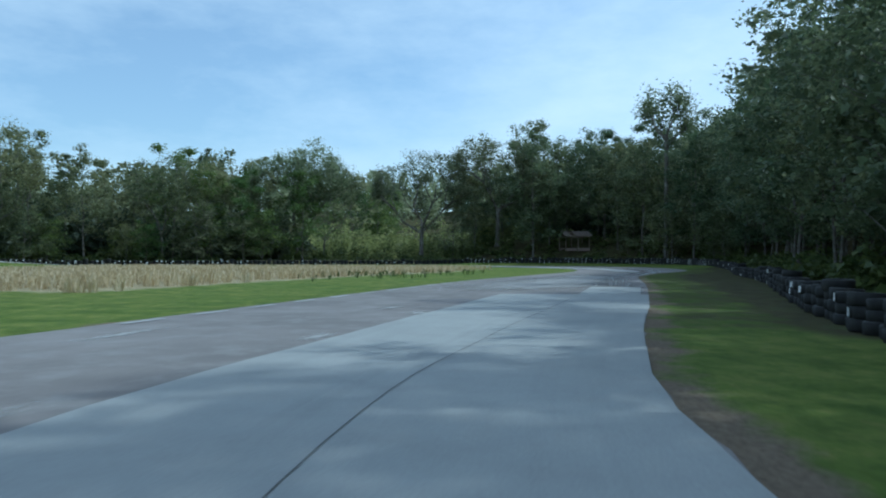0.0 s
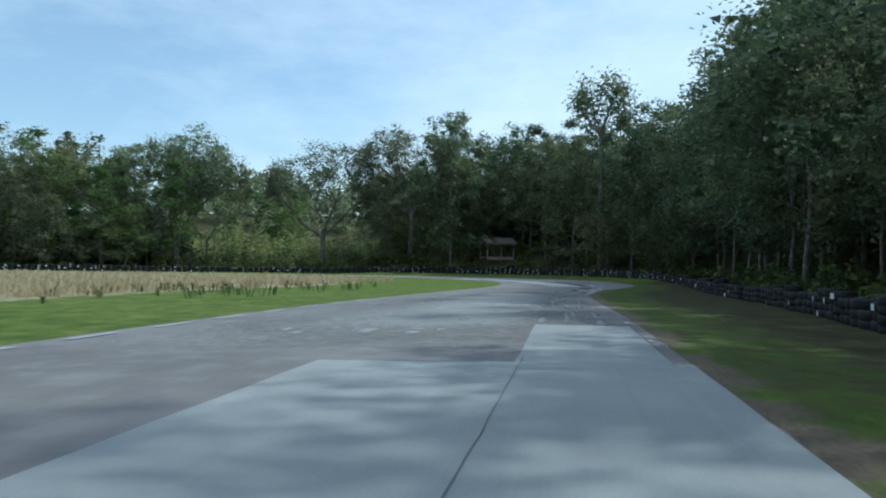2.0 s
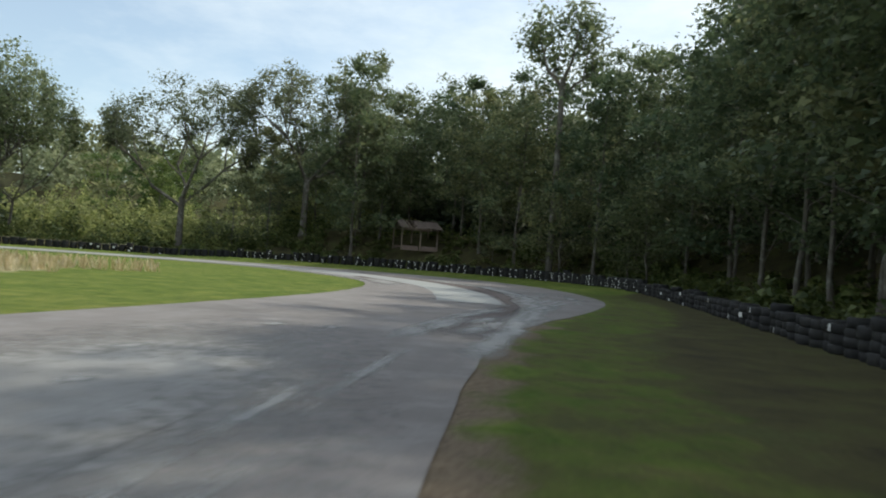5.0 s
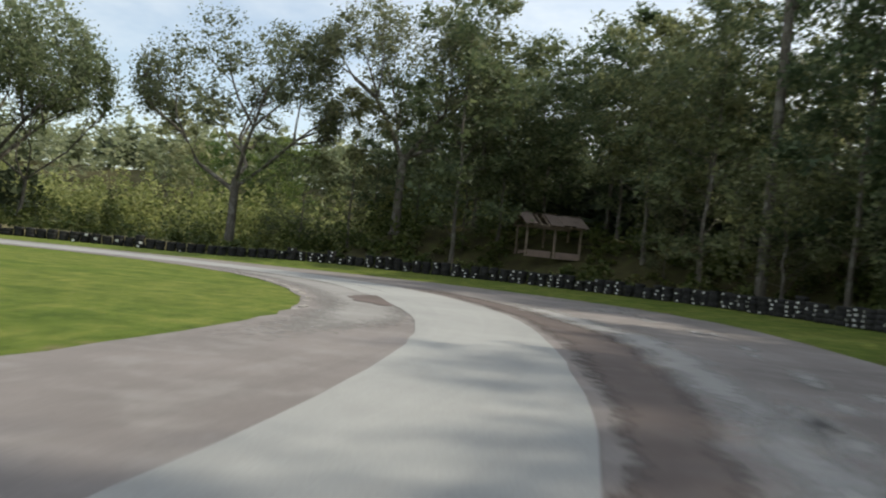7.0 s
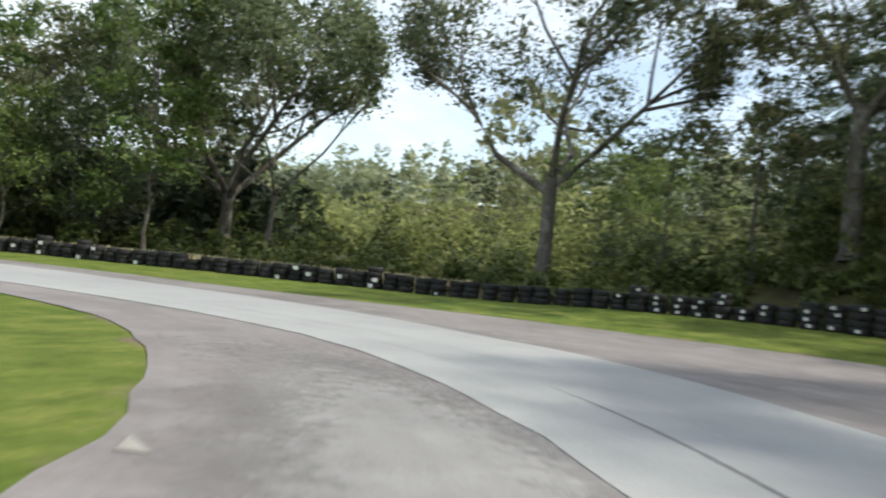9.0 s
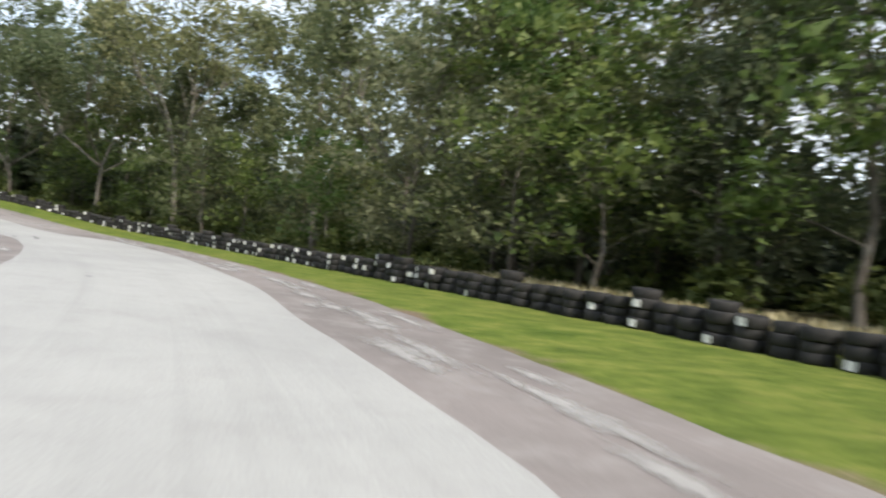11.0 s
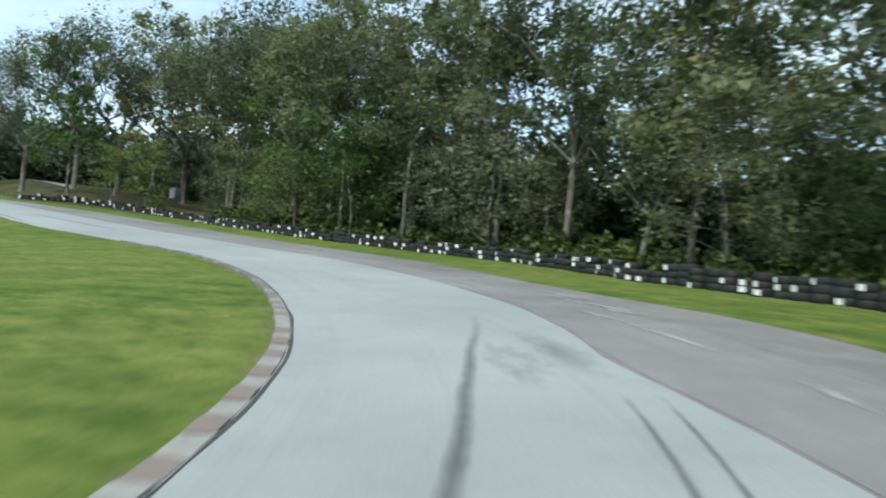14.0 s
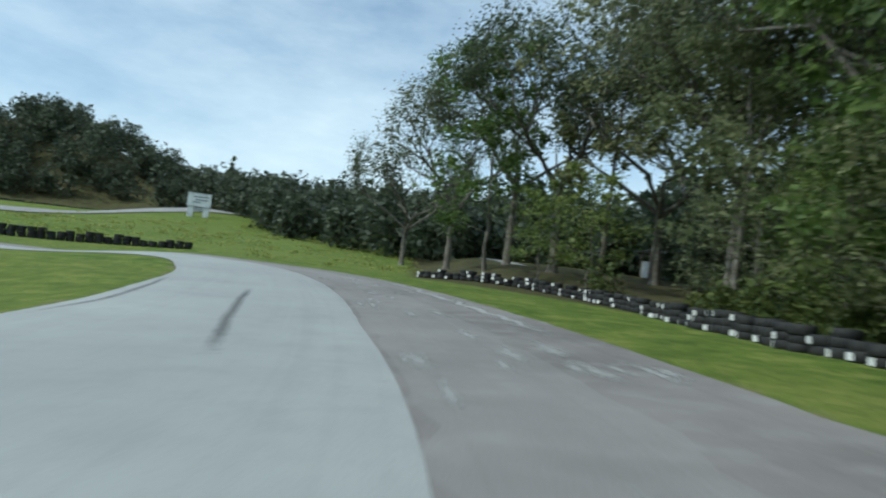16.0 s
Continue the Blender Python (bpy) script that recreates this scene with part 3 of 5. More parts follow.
# bright worn cement spots along the outer shoulder and the middle
for s0, s1, w0, w1, count, ls, lw in ((100, 128, 0.15, 0.62, 16, 0.8, 0.22), (124, 152, 0.66, 0.93, 16, 2.0, 0.28), (136, 176, 0.68, 0.92, 22, 1.1, 0.30), (194, 236, 0.80, 0.97, 26, 1.3, 0.28),
                                      (236, 262, 0.62, 0.95, 14, 1.1, 0.16), (268, 312, 0.60, 0.97, 34, 1.1, 0.20), (220, 230, 0.03, 0.20, 8, 1.3, 0.25), (60, 98, 0.1, 0.5, 5, 1.2, 0.3)):
    for _ in range(int(count * 1.7)):
        seed += 1
        s, w, k = rnd.uniform(s0, s1), rnd.uniform(w0, w1), rnd.uniform(0.3, 1.0)
        blotch("cement_spot", s, w, ls * k * 1.5, lw * rnd.uniform(0.7, 1.6), M_SPOT, seed, 0.0195 + 0.0005 * (seed % 9))


def red_patch():
    """An old repair: straight along the concrete, ragged on its other sides."""
    rim = [(13.3, 88.5), (13.5, 89.6), (13.85, 90.5), (14.2, 89.3), (14.55, 87.9), (14.95, 86.2), (14.6, 86.0), (14.35, 86.5), (14.0, 86.6), (13.75, 86.9), (13.7, 87.6)]
    rr, vs = random.Random(47), []
    for k, (x0, y0) in enumerate(rim):
        x1, y1 = rim[(k + 1) % len(rim)]
        wild = 0.01 if 2 <= k <= 4 else 0.05
        for q in range(4):
            x, y = x0 + (x1 - x0) * q / 4 + rr.uniform(-wild, wild), y0 + (y1 - y0) * q / 4 + rr.uniform(-wild, wild)
            vs.append((x, y, land(x, y) + 0.0265))
    ob = from_lists("red_patch", vs, [tuple(range(len(vs)))], M_RED, road, "reddish brown asphalt patch")
    if ob.data.polygons[0].normal.z < 0:
        ob.data.flip_normals()


red_patch()
blotch("cement_spot", 231.0, 0.82, 2.6, 0.6, M_SPOT, 41, 0.0265, "bright cement repair")
blotch("cement_spot", 231.6, 0.175, 2.0, 0.45, M_SPOT, 42, 0.0265, "bright cement repair")
blotch("cement_spot", 228.5, 0.16, 2.2, 0.6, M_SPOT, 43, 0.0265, "bright cement repair")
for k in range(14):
    rr = random.Random(300 + k)
    blotch("cement_spot", rr.uniform(104, 124), rr.uniform(0.78, 0.93), rr.uniform(2.0, 4.5), rr.uniform(0.08, 0.2), M_SPOT, 300 + k, 0.0195 + 0.0005 * (k % 9))
blotch("cement_spot", *road_at(-50.2, 83.0), 1.5, 0.45, M_SPOT, 47, 0.0245, "bright cement repair", 0.5)
# broken white edge marks
for k in range(9):
    s = 96 + k * 2.1 + 0.5 * math.sin(k * 2.3)
    strip("edge_mark", s, s + 0.45 + 0.3 * (k % 2), 0.988, 0.998, 0.0285, M_SPOT if k % 2 else M_PATCH, road, "", 0.15, 0.006, 60 + k, 2)
for k in range(16):
    s = 84 + k * 2.4
    strip("edge_mark", s, s + 1.3, 0.012, 0.03, 0.025, M_PATCH, road, "", 0.3, 0.004, 80 + k, 1)
# skid marks
for pts, half in ((((-39.6, 92.7), (-40.4, 91.9), (-42.5, 89.9), (-44.6, 88), (-47.2, 85.5), (-48.8, 83.8), (-50.3, 82.2), (-51.7, 80.9), (-52.5, 79.8)), 0.012), (((-46.2, 88.2), (-47.6, 86.8), (-49.9, 84.5)), 0.0055),
                  (((-46.45, 88.35), (-47.85, 86.95), (-50.1, 84.75)), 0.0045), (((-34.7, 95.4), (-35.8, 95.1), (-37, 94.5)), 0.012), (((-34.3, 94.9), (-35.1, 94.6), (-36, 94.15)), 0.006),
                  (((-54.4, 42.5), (-54.3, 39), (-53.7, 34), (-53.2, 31.5)), 0.012), (((-58.3, 46), (-57.4, 41.3), (-56.7, 37), (-56.1, 33)), 0.014),
                  (((13.8, 93), (11.5, 97.5), (8, 101)), 0.003)):
    f = along_plan(*pts)
    s0, s1 = road_at(*pts[0])[0], road_at(*pts[-1])[0]
    strip("skid_mark", s0, s1, lambda s, f=f, h=half: f(s) - h, lambda s, f=f, h=half: f(s) + h, 0.0255, M_SKID, road, "dark rubber skid mark", 0.4, 0.0, int(s0), 4)
for x, y, ds, dw in ((-51.0, 82.9, 1.3, 0.3), (-21, 101, 0.2, 0.1)):
    seed += 1
    blotch("dark_smudge", *road_at(x, y), ds * 1.6, dw * 1.3, M_SMUDGE, seed, 0.0262, "", 0.35)
# dark gap between the kerb and the slabs
strip("slab_joint", 243, 283, lambda s: 0.0155 - 0.002 * noise.noise(Vector((s * 0.6, 2, 1))), lambda s: 0.020 + 0.006 * noise.noise(Vector((s * 0.5, 7, 0))), 0.0275, M_GAP, road, "dark open gap beside the kerb", 0.4, 0.0, 5, 2)
# open joints and cracks in the slabs
for s0, s1, pairs in ((60, 97, ((60, 0.735), (97, 0.775))), (103, 122, ((103, 0.768), (122, 0.775)))):
    f = along(*pairs)
    strip("slab_joint", s0, s1, lambda s, f=f: f(s) - 0.0006 + 0.0015 * noise.noise(Vector((s * 1.3, 3, 0))), lambda s, f=f: f(s) + 0.0006 + 0.0015 * noise.noise(Vector((s * 1.3, 3, 0))), 0.0285, M_CRACK, road, "open joint between slabs", 0.25, 0.0, int(s0) + 3, 1)


# ---------------------------------------------------------------- kerb of concrete blocks on the inside of the bend
def build_kerb(name, s0, s1, n, label, w_in, rim, w_out=0.014, missing=0.0):
    kerb = empty_thing(name, *on_road((s0 + s1) / 2, -0.015), 0)
    for k in range(n):
        a, b_ = s0 + (s1 - s0) * k / n, s0 + (s1 - s0) * (k + (0.96 if s0 < 200 else 0.90)) / n
        rr = random.Random(k * 7 + int(s0))
        if rr.random() < missing:
            continue
        j_ = rr.uniform(-0.006, 0.006) * (missing > 0)
        pts = [on_road(a, w_out + j_), on_road(b_, w_out - j_), on_road(b_, w_in + j_), on_road(a, w_in + j_)]
        up = rr.uniform(-0.012, 0.012)
        top = [(x, y, land(x, y) + h + up) for (x, y), h in zip(pts, (rim * 0.47, rim * 0.47, rim, rim))]
        low = [(x, y, land(x, y) - 0.12) for x, y in pts]
        cx, cy = sum(p[0] for p in pts) / 4, sum(p[1] for p in pts) / 4
        ins = [(cx + (x - cx) * 0.93, cy + (y - cy) * 0.93, z + 0.012) for x, y, z in top]
        o = kerb.matrix_basis.translation
        vs = [(x - o.x, y - o.y, z - o.z) for x, y, z in low + top + ins]
        fs = [(i, (i + 1) % 4, 4 + (i + 1) % 4, 4 + i) for i in range(4)] + [(4 + i, 4 + (i + 1) % 4, 8 + (i + 1) % 4, 8 + i) for i in range(4)] + [(8, 9, 10, 11)]
        from_lists("kerb_block", vs, fs, M_KERB_LIGHT if s0 < 200 else M_KERB_GREY if a > 258 and k % 3 else M_KERB_RED if (k % 2 == 1) != (rr.random() < 0.15) else M_KERB_LIGHT, kerb)
    return tagged(kerb, label, "kerb", kind="structure")


build_kerb("kerb", 244, 282, 72, "worn kerb of pale and faded red concrete blocks", -0.012, 0.055)
build_kerb("kerb", 157, 176, 46, "broken edge of small concrete blocks beside the grass", -0.005, 0.02, 0.006, 0.45)


# ---------------------------------------------------------------- tyre barrier
def tyre_mesh(name, radius, width, seed):
    """A car tyre lying flat: tread, shoulders, side walls and an open middle."""
    rr = random.Random(seed)
    seg = 12
    prof = [(0.56, 0.34), (0.64, 0.5), (0.93, 0.5), (1.0, 0.37), (1.0, -0.37), (0.93, -0.5), (0.64, -0.5), (0.56, -0.34)]
    sq = rr.uniform(0.95, 1.0)
    vs, fs = [], []
    for i in range(seg):
        a = 2 * math.pi * i / seg
        for r, h in prof:
            vs.append((math.cos(a) * r * radius, math.sin(a) * r * radius * sq, h * width))
    m = len(prof)
    for i in range(seg):
        for j in range(m - 1):
            a, b_ = i * m + j, ((i + 1) % seg) * m + j
            fs.append((a, a + 1, b_ + 1, b_))
    me = bpy.data.meshes.new(name)
    me.from_pydata(vs, [], fs)
    me.materials.append(M_RUBBER)
    me.polygons.foreach_set("use_smooth", [True] * len(me.polygons))
    return me


TYRES = [tyre_mesh("tyre", 0.315, 0.215, 1), tyre_mesh("tyre", 0.30, 0.20, 2), tyre_mesh("tyre", 0.335, 0.235, 3)]
T_W = (0.215, 0.20, 0.235)
T_R = (0.315, 0.30, 0.335)


def mark_mesh(radius, arc, tall):
    """A painted rectangle bent round the tread."""
    vs, fs = [], []
    n = 4
    for i in range(n + 1):
        a = -arc / 2 + arc * i / n - math.pi / 2
        for h in (-tall / 2, tall / 2):
            vs.append((math.cos(a) * (radius + 0.004), math.sin(a) * (radius + 0.004), h))
    for i in range(n):
        fs.append((2 * i, 2 * i + 2, 2 * i + 3, 2 * i + 1))
    me = bpy.data.meshes.new("paint_mark")
    me.from_pydata(vs, [], fs)
    me.materials.append(M_WHITE)
    return me


SMALL_MARKS = [mark_mesh(r, 0.36, 0.10) for r in T_R]
MARKS = [mark_mesh(r, 0.62, 0.15) for r in T_R]


def base_height(x, y):
    """Ground height at the barrier."""
    d = float(dist_to(ROAD_O[::2], np.array([x]), np.array([y]))[0])
    z = land(x, y) + bank(x, y, d)
    return z + 0.035 * noise.noise(Vector((x * 0.5, y * 0.5, 0)))


def tyre_place(x, y):
    """How high and how marked the barrier is along its way: tyres in a stack, share of marked tyres."""
    if x > -4 and y > 88:
        return (4 if x > 9 else 3), (0.55 if x > 4 else 0.06)
    if x > 0:
        return 3, 0.06
    if x > -27 and y > 100:
        return 3, 0.06
    if x < -60 and y < 62:
        return 3, 0.6
    return 3, 0.6


far_v, far_f, far_mv, far_mf = [], [], [], []


def stack(i, single):
    x, y = STACK_C[i]
    tx, ty = STACK_C[min(i + 1, len(STACK_C) - 1)] - STACK_C[max(i - 1, 0)]
    face = math.degrees(math.atan2(ty, tx)) - 180
    rr = random.Random(i * 13 + 5)
    count, share = tyre_place(x, y)
    marks = SMALL_MARKS if x > -4 and y > 88 else MARKS
    if share > 0.3 and rr.random() < 0.12:
        share = 0.0
    if x > -56 and rr.random() < 0.07:
        count += 1
    elif rr.random() < (0.3 if x < -56 else 0.1):
        count -= 1
    z = base_height(x, y) - 0.01
    sway = rr.uniform(-0.04, 0.04), rr.uniform(-0.09, 0.09)
    thing = empty_thing("tyre_stack", x, y, z, face) if single else None
    h = 0.0
    for k in range(count):
        v = rr.randrange(3)
        lean = pose(sway[0] + rr.uniform(-0.025, 0.025), sway[1] + rr.uniform(-0.03, 0.03), h + T_W[v] / 2, rr.uniform(-3, 3), rr.uniform(-3, 3), 0)
        h += T_W[v] * 0.95
        if marks is MARKS and share > 0.3:
            white = rr.random() < (0.85 if k == (0, 2)[i % 2] else 0.26)
        else:
            white = rr.random() < share * 1.25
        turn = rr.uniform(-22, 22)
        if single:
            ty_ = part_of("tyre", TYRES[v], None, thing)
            ty_.matrix_basis = lean
            if white:
                mk = part_of("paint_mark", marks[v], None, ty_)
                mk.matrix_basis = pose(0, 0, 0, 0, 0, turn)
        else:
            m = pose(x, y, z, 0, 0, face) @ lean
            o = len(far_v)
            far_v.extend(tuple(m @ q.co) for q in TYRES[v].vertices)
            far_f.extend(tuple(o + q for q in p.vertices) for p in TYRES[v].polygons)
            if white:
                m = m @ pose(0, 0, 0, 0, 0, turn)
                o = len(far_mv)
                far_mv.extend(tuple(m @ q.co) for q in marks[v].vertices)
                far_mf.extend(tuple(o + q for q in p.vertices) for p in marks[v].polygons)
    if single:
        marked = "white-painted marks" if share > 0.3 else "few marks"
        tagged(thing, "stack of old black car tyres with " + marked, "tyre stack", "tyre barrier along the track")


for i in range(len(STACK_C)):
    x, y = STACK_C[i]
    near = (x < -20 and 30 < y < 118) or (y > 106)
    stack(i, near)
barrier = from_lists("tyre_barrier", far_v, far_f, M_RUBBER, smooth_faces=True)
tagged(barrier, "long barrier of stacked black car tyres", "tyre barrier", kind="stuff")
from_lists("paint_mark", far_mv, far_mf, M_WHITE, barrier, "white painted marks")


# ---------------------------------------------------------------- trees
def tube(bm_v, bm_f, pts, radii, sides=7):
    """A tapered limb through points."""
    o = len(bm_v)
    n = len(pts)
    for k in range(n):
        d = (pts[min(k + 1, n - 1)] - pts[max(k - 1, 0)]).normalized()
        a = d.orthogonal().normalized()
        b_ = d.cross(a)
        for s in range(sides):
            an = 2 * math.pi * s / sides
            bm_v.append(tuple(pts[k] + (a * math.cos(an) + b_ * math.sin(an)) * radii[k]))
    for k in range(n - 1):
        for s in range(sides):
            p, q = o + k * sides + s, o + k * sides + (s + 1) % sides
            bm_f.append((p, q, q + sides, p + sides))


def leaf_card(vs, fs, c, size, rr):
    """A small drooping spray of leaves, mostly lying flat."""
    an = rr.uniform(0, 6.283)
    a = Vector((math.cos(an), math.sin(an), rr.gauss(-0.15, 0.55))).normalized()
    n = Vector((rr.gauss(0, 0.9), rr.gauss(0, 0.9), 1.0))
    b_ = a.cross(n).normalized() * size * rr.uniform(0.65, 1.0)
    a = a * size * rr.uniform(0.75, 1.2)
    o = len(vs)
    vs.extend([tuple(c - a * 0.5 - b_ * 0.3), tuple(c + a * 0.6), tuple(c - a * 0.2 + b_ * 0.7)])
    fs.append((o, o + 1, o + 2))


def leaf_clump(vs, fs, c, rad, flat, count, leaf, rr):
    """One mass of foliage: a few large inner sprays that close it, many small ones round them."""
    for k in range(count):
        q = Vector((rr.gauss(0, 1), rr.gauss(0, 1), rr.gauss(0, 1))).normalized()
        if k % 9 == 0:
            q = q * rad * 0.45 * rr.random() ** 0.5
            q.z *= flat
            leaf_card(vs, fs, c + q, min(leaf * 2.1, rad * 0.7), rr)
        else:
            q = q * rad * (0.45 + 0.55 * rr.random())
            q.z *= flat
            leaf_card(vs, fs, c + q, leaf * rr.uniform(0.6, 1.25), rr)


def tree_meshes(seed, height, spread, first, kind, cards, leaf, foliage=None):
    """Trunk and crown of one tree. first: height of the lowest limb as a share; kind: broad, tall or pine."""
    rr = random.Random(seed)
    tv, tf, lv, lf = [], [], [], []
    lean = Vector((rr.uniform(-0.05, 0.05), rr.uniform(-0.05, 0.05), 0)) * height
    top = 0.80 if kind == "broad" else 0.95
    n = 9
    stem = [Vector((lean.x * (k / n) ** 1.5 + rr.uniform(-0.12, 0.12) * (k > 0), lean.y * (k / n) ** 1.5 + rr.uniform(-0.12, 0.12) * (k > 0), height * top * k / n)) for k in range(n + 1)]
    r0 = height * (0.0068 if kind != "broad" else 0.018) + 0.03
    tube(tv, tf, stem, [r0 * (1.35 if k == 0 else 1) * (1 - 0.86 * k / n) for k in range(n + 1)], 8)
    limbs = {"broad": 12, "tall": 17, "pine": 20}[kind]
    tips = []
    for k in range(limbs):
        f = first + (1 - first) * ((k + rr.random() * 0.7) / limbs)
        base = stem[min(n, int(f * n))].lerp(stem[min(n, int(f * n) + 1)], f * n % 1)
        an = k * 2.4 + rr.uniform(-0.5, 0.5)
        if kind == "broad":
            reach = spread * (1.05 - 0.55 * max(0, (f - first) / (1 - first))) * rr.uniform(0.75, 1.1)
            rise = height * rr.uniform(0.14, 0.28)
        elif kind == "tall":
            reach = spread * (0.55 + 0.7 * math.sin(math.pi * min(1, (f - first) / (1 - first) * 0.85 + 0.12))) * rr.uniform(0.6, 1.1)
            rise = height * rr.uniform(0.05, 0.16)
        else:
            reach = spread * (1.0 - 0.72 * (f - first) / (1 - first)) * rr.uniform(0.6, 1.1)
            rise = height * rr.uniform(0.0, 0.06)
        end = base + Vector((math.cos(an) * reach, math.sin(an) * reach, rise))
        mid = base.lerp(end, 0.5) + Vector((rr.uniform(-0.3, 0.3), rr.uniform(-0.3, 0.3), rise * 0.12 + rr.uniform(-0.1, 0.3)))
        rb = r0 * (0.42 if kind == "broad" else 0.25) * (1.1 - 0.6 * f)
        tube(tv, tf, [base, mid, end], [rb, rb * 0.62, rb * 0.18], 4)
        for j in range(3):
            g = rr.uniform(0.45, 1.0)
            st = base.lerp(mid, g * 2) if g < 0.5 else mid.lerp(end, g * 2 - 1)
            tw = st + Vector((rr.gauss(0, 1), rr.gauss(0, 1), rr.gauss(0.35, 0.5))).normalized() * reach * rr.uniform(0.25, 0.5)
            tube(tv, tf, [st, st.lerp(tw, 0.55) + Vector((0, 0, 0.1)), tw], [rb * 0.36, rb * 0.22, rb * 0.07], 3)
            tips.append((tw, reach * 0.30 + 0.35))
        tips.append((end, reach * 0.30 + 0.35))
    for g in (0.66, 0.76, 0.85, 0.93):
        tips.append((stem[int(g * n)].lerp(stem[int(g * n) + 1], g * n % 1), spread * 0.3 + 0.3))
    tips.append((stem[-1], spread * 0.3 + 0.3))
    per = max(6, cards // len(tips))
    for c, rad in tips:
        leaf_clump(lv, lf, c, rad * rr.uniform(0.75, 1.25), 0.62 if kind != "pine" else 0.4, int(per * rr.uniform(0.55, 1.4)), leaf, rr)
    out = []
    for nm, v, f, mat in (("trunk", tv, tf, M_BARK), ("crown", lv, lf, foliage or (M_PINE_AND_SHADE if kind == "pine" else M_LEAF))):
        me = bpy.data.meshes.new(nm)
        me.from_pydata(v, [], f)
        me.materials.append(mat)
        if nm == "trunk":
            me.polygons.foreach_set("use_smooth", [True] * len(me.polygons))
        out.append(me)
    return out


def oak_meshes(seed, height, spread, fork, cards, leaf, foliage, stout=1.0):
    """A forked tree: limbs that divide three times into a domed crown."""
    rr = random.Random(seed)
    tv, tf, lv, lf = [], [], [], []
    mid_z = height * (0.56 + fork * 0.25)
    tall = height - mid_z

    def kept_in(p):
        q = Vector((p.x / spread, p.y / spread, (p.z - mid_z) / (tall if p.z > mid_z else tall * 1.05)))
        return p if q.length < 1 else Vector((p.x / q.length, p.y / q.length, mid_z + (p.z - mid_z) / q.length))

    r0 = (height * 0.017 + 0.05) * stout
    top = Vector((rr.uniform(-0.3, 0.3), rr.uniform(-0.3, 0.3), height * fork))
    tube(tv, tf, [Vector((0, 0, 0)), Vector((0, 0, 0.4)), top * 0.55 + Vector((rr.uniform(-0.1, 0.1), 0, 0)), top], [r0 * 1.5, r0 * 1.05, r0 * 0.9, r0 * 0.85], 9)
    ends = []

    def grow(p, d, length, rad, level):
        side_ = Vector((rr.gauss(0, 1), rr.gauss(0, 1), rr.gauss(0, 0.5))) * length * 0.09
        e = kept_in(p + d * length)
        m = p.lerp(e, 0.5) + side_
        tube(tv, tf, [p, m, e], [rad, rad * 0.75, rad * 0.5 if level < 3 else rad * 0.15], (7, 5, 4, 3)[level])
        if level >= 2:
            ends.append((e, height * rr.uniform(0.06, 0.10)))
        if level == 3:
            return
        if level == 2:
            ends.append((m, height * rr.uniform(0.045, 0.08)))
        for k in range(3 if level else 4):
            n_ = d.orthogonal().normalized()
            n_ = Matrix.Rotation(k * 2.1 + rr.uniform(-0.6, 0.6), 3, d) @ n_
            dd = (d + n_ * rr.uniform(0.45, 0.95) + Vector((0, 0, 0.10))).normalized()
            st = m.lerp(e, rr.uniform(0.3, 1.0)) if k else e
            grow(st, dd, length * rr.uniform(0.55, 0.78), rad * 0.5, level + 1)

    count = rr.choice((4, 5))
    for k in range(count):
        an = k * 6.283 / count + rr.uniform(-0.4, 0.4)
        up = rr.uniform(0.35, 1.7)
        grow(top * rr.uniform(0.82, 1.0), Vector((math.cos(an), math.sin(an), up)).normalized(), height * (1 - fork) * 0.46, r0 * 0.55, 0)
    per = max(5, cards // len(ends))
    for c, rad in ends:
        leaf_clump(lv, lf, c, rad, 0.7, int(per * rr.uniform(0.5, 1.5)), leaf, rr)
    out = []
    for nm, v, f, mat in (("trunk", tv, tf, M_BARK), ("crown", lv, lf, foliage)):
        me = bpy.data.meshes.new(nm)
        me.from_pydata(v, [], f)
        me.materials.append(mat)
        if nm == "trunk":
            me.polygons.foreach_set("use_smooth", [True] * len(me.polygons))
        out.append(me)
    return out


def make_tree(label, meshes, category="tree", name="tree"):
    ob = empty_thing(name, 0, 0, -500)
    for nm, me in zip(("trunk", "crown"), meshes):
        part_of(nm, me, None, ob)
    return tagged(ob, label, category, "trees round the track")


OAKS = [make_tree("spreading oak with a forked grey trunk and domed crown", oak_meshes(10 + k, 18.5, 7.2, (0.30, 0.24, 0.34)[k], 19000, 0.20, M_OAK)) for k in range(3)]
LACY = [make_tree("lacy oak with leaves coloured dark as shade, sky showing through", oak_meshes(80 + k, 18.5, 6.6, (0.30, 0.25, 0.36)[k], 9500, 0.185, M_LACY, 0.8)) for k in range(3)]
LIGHT = [make_tree("broad tree with pale green leaves", oak_meshes(16, 17.0, 6.2, 0.20, 19000, 0.22, M_PALE_LEAF))]
TALL = [make_tree("tall slender tree with a thin pale trunk", tree_meshes(30 + k, 15.0, 3.3, (0.17, 0.25, 0.2, 0.3)[k], "tall", 5600, 0.225)) for k in range(4)]
YOUNG = [make_tree("slim tree with fresh bright green leaves", tree_meshes(40 + k, 13.0, 2.8, 0.16, "tall", 5200, 0.22, M_BRIGHT)) for k in range(2)]
WOODY = [make_tree("mossy oak with pale limbs at the wood's edge", oak_meshes(20 + k, 16.0, 4.8, (0.22, 0.30, 0.18)[k], 8000, 0.205, M_LEAF, 0.45)) for k in range(3)]
PINES = [make_tree("tall pine with a bare lower trunk", tree_meshes(50 + k, 18.0, 3.6, 0.50, "pine", 4000, 0.28)) for k in range(2)]
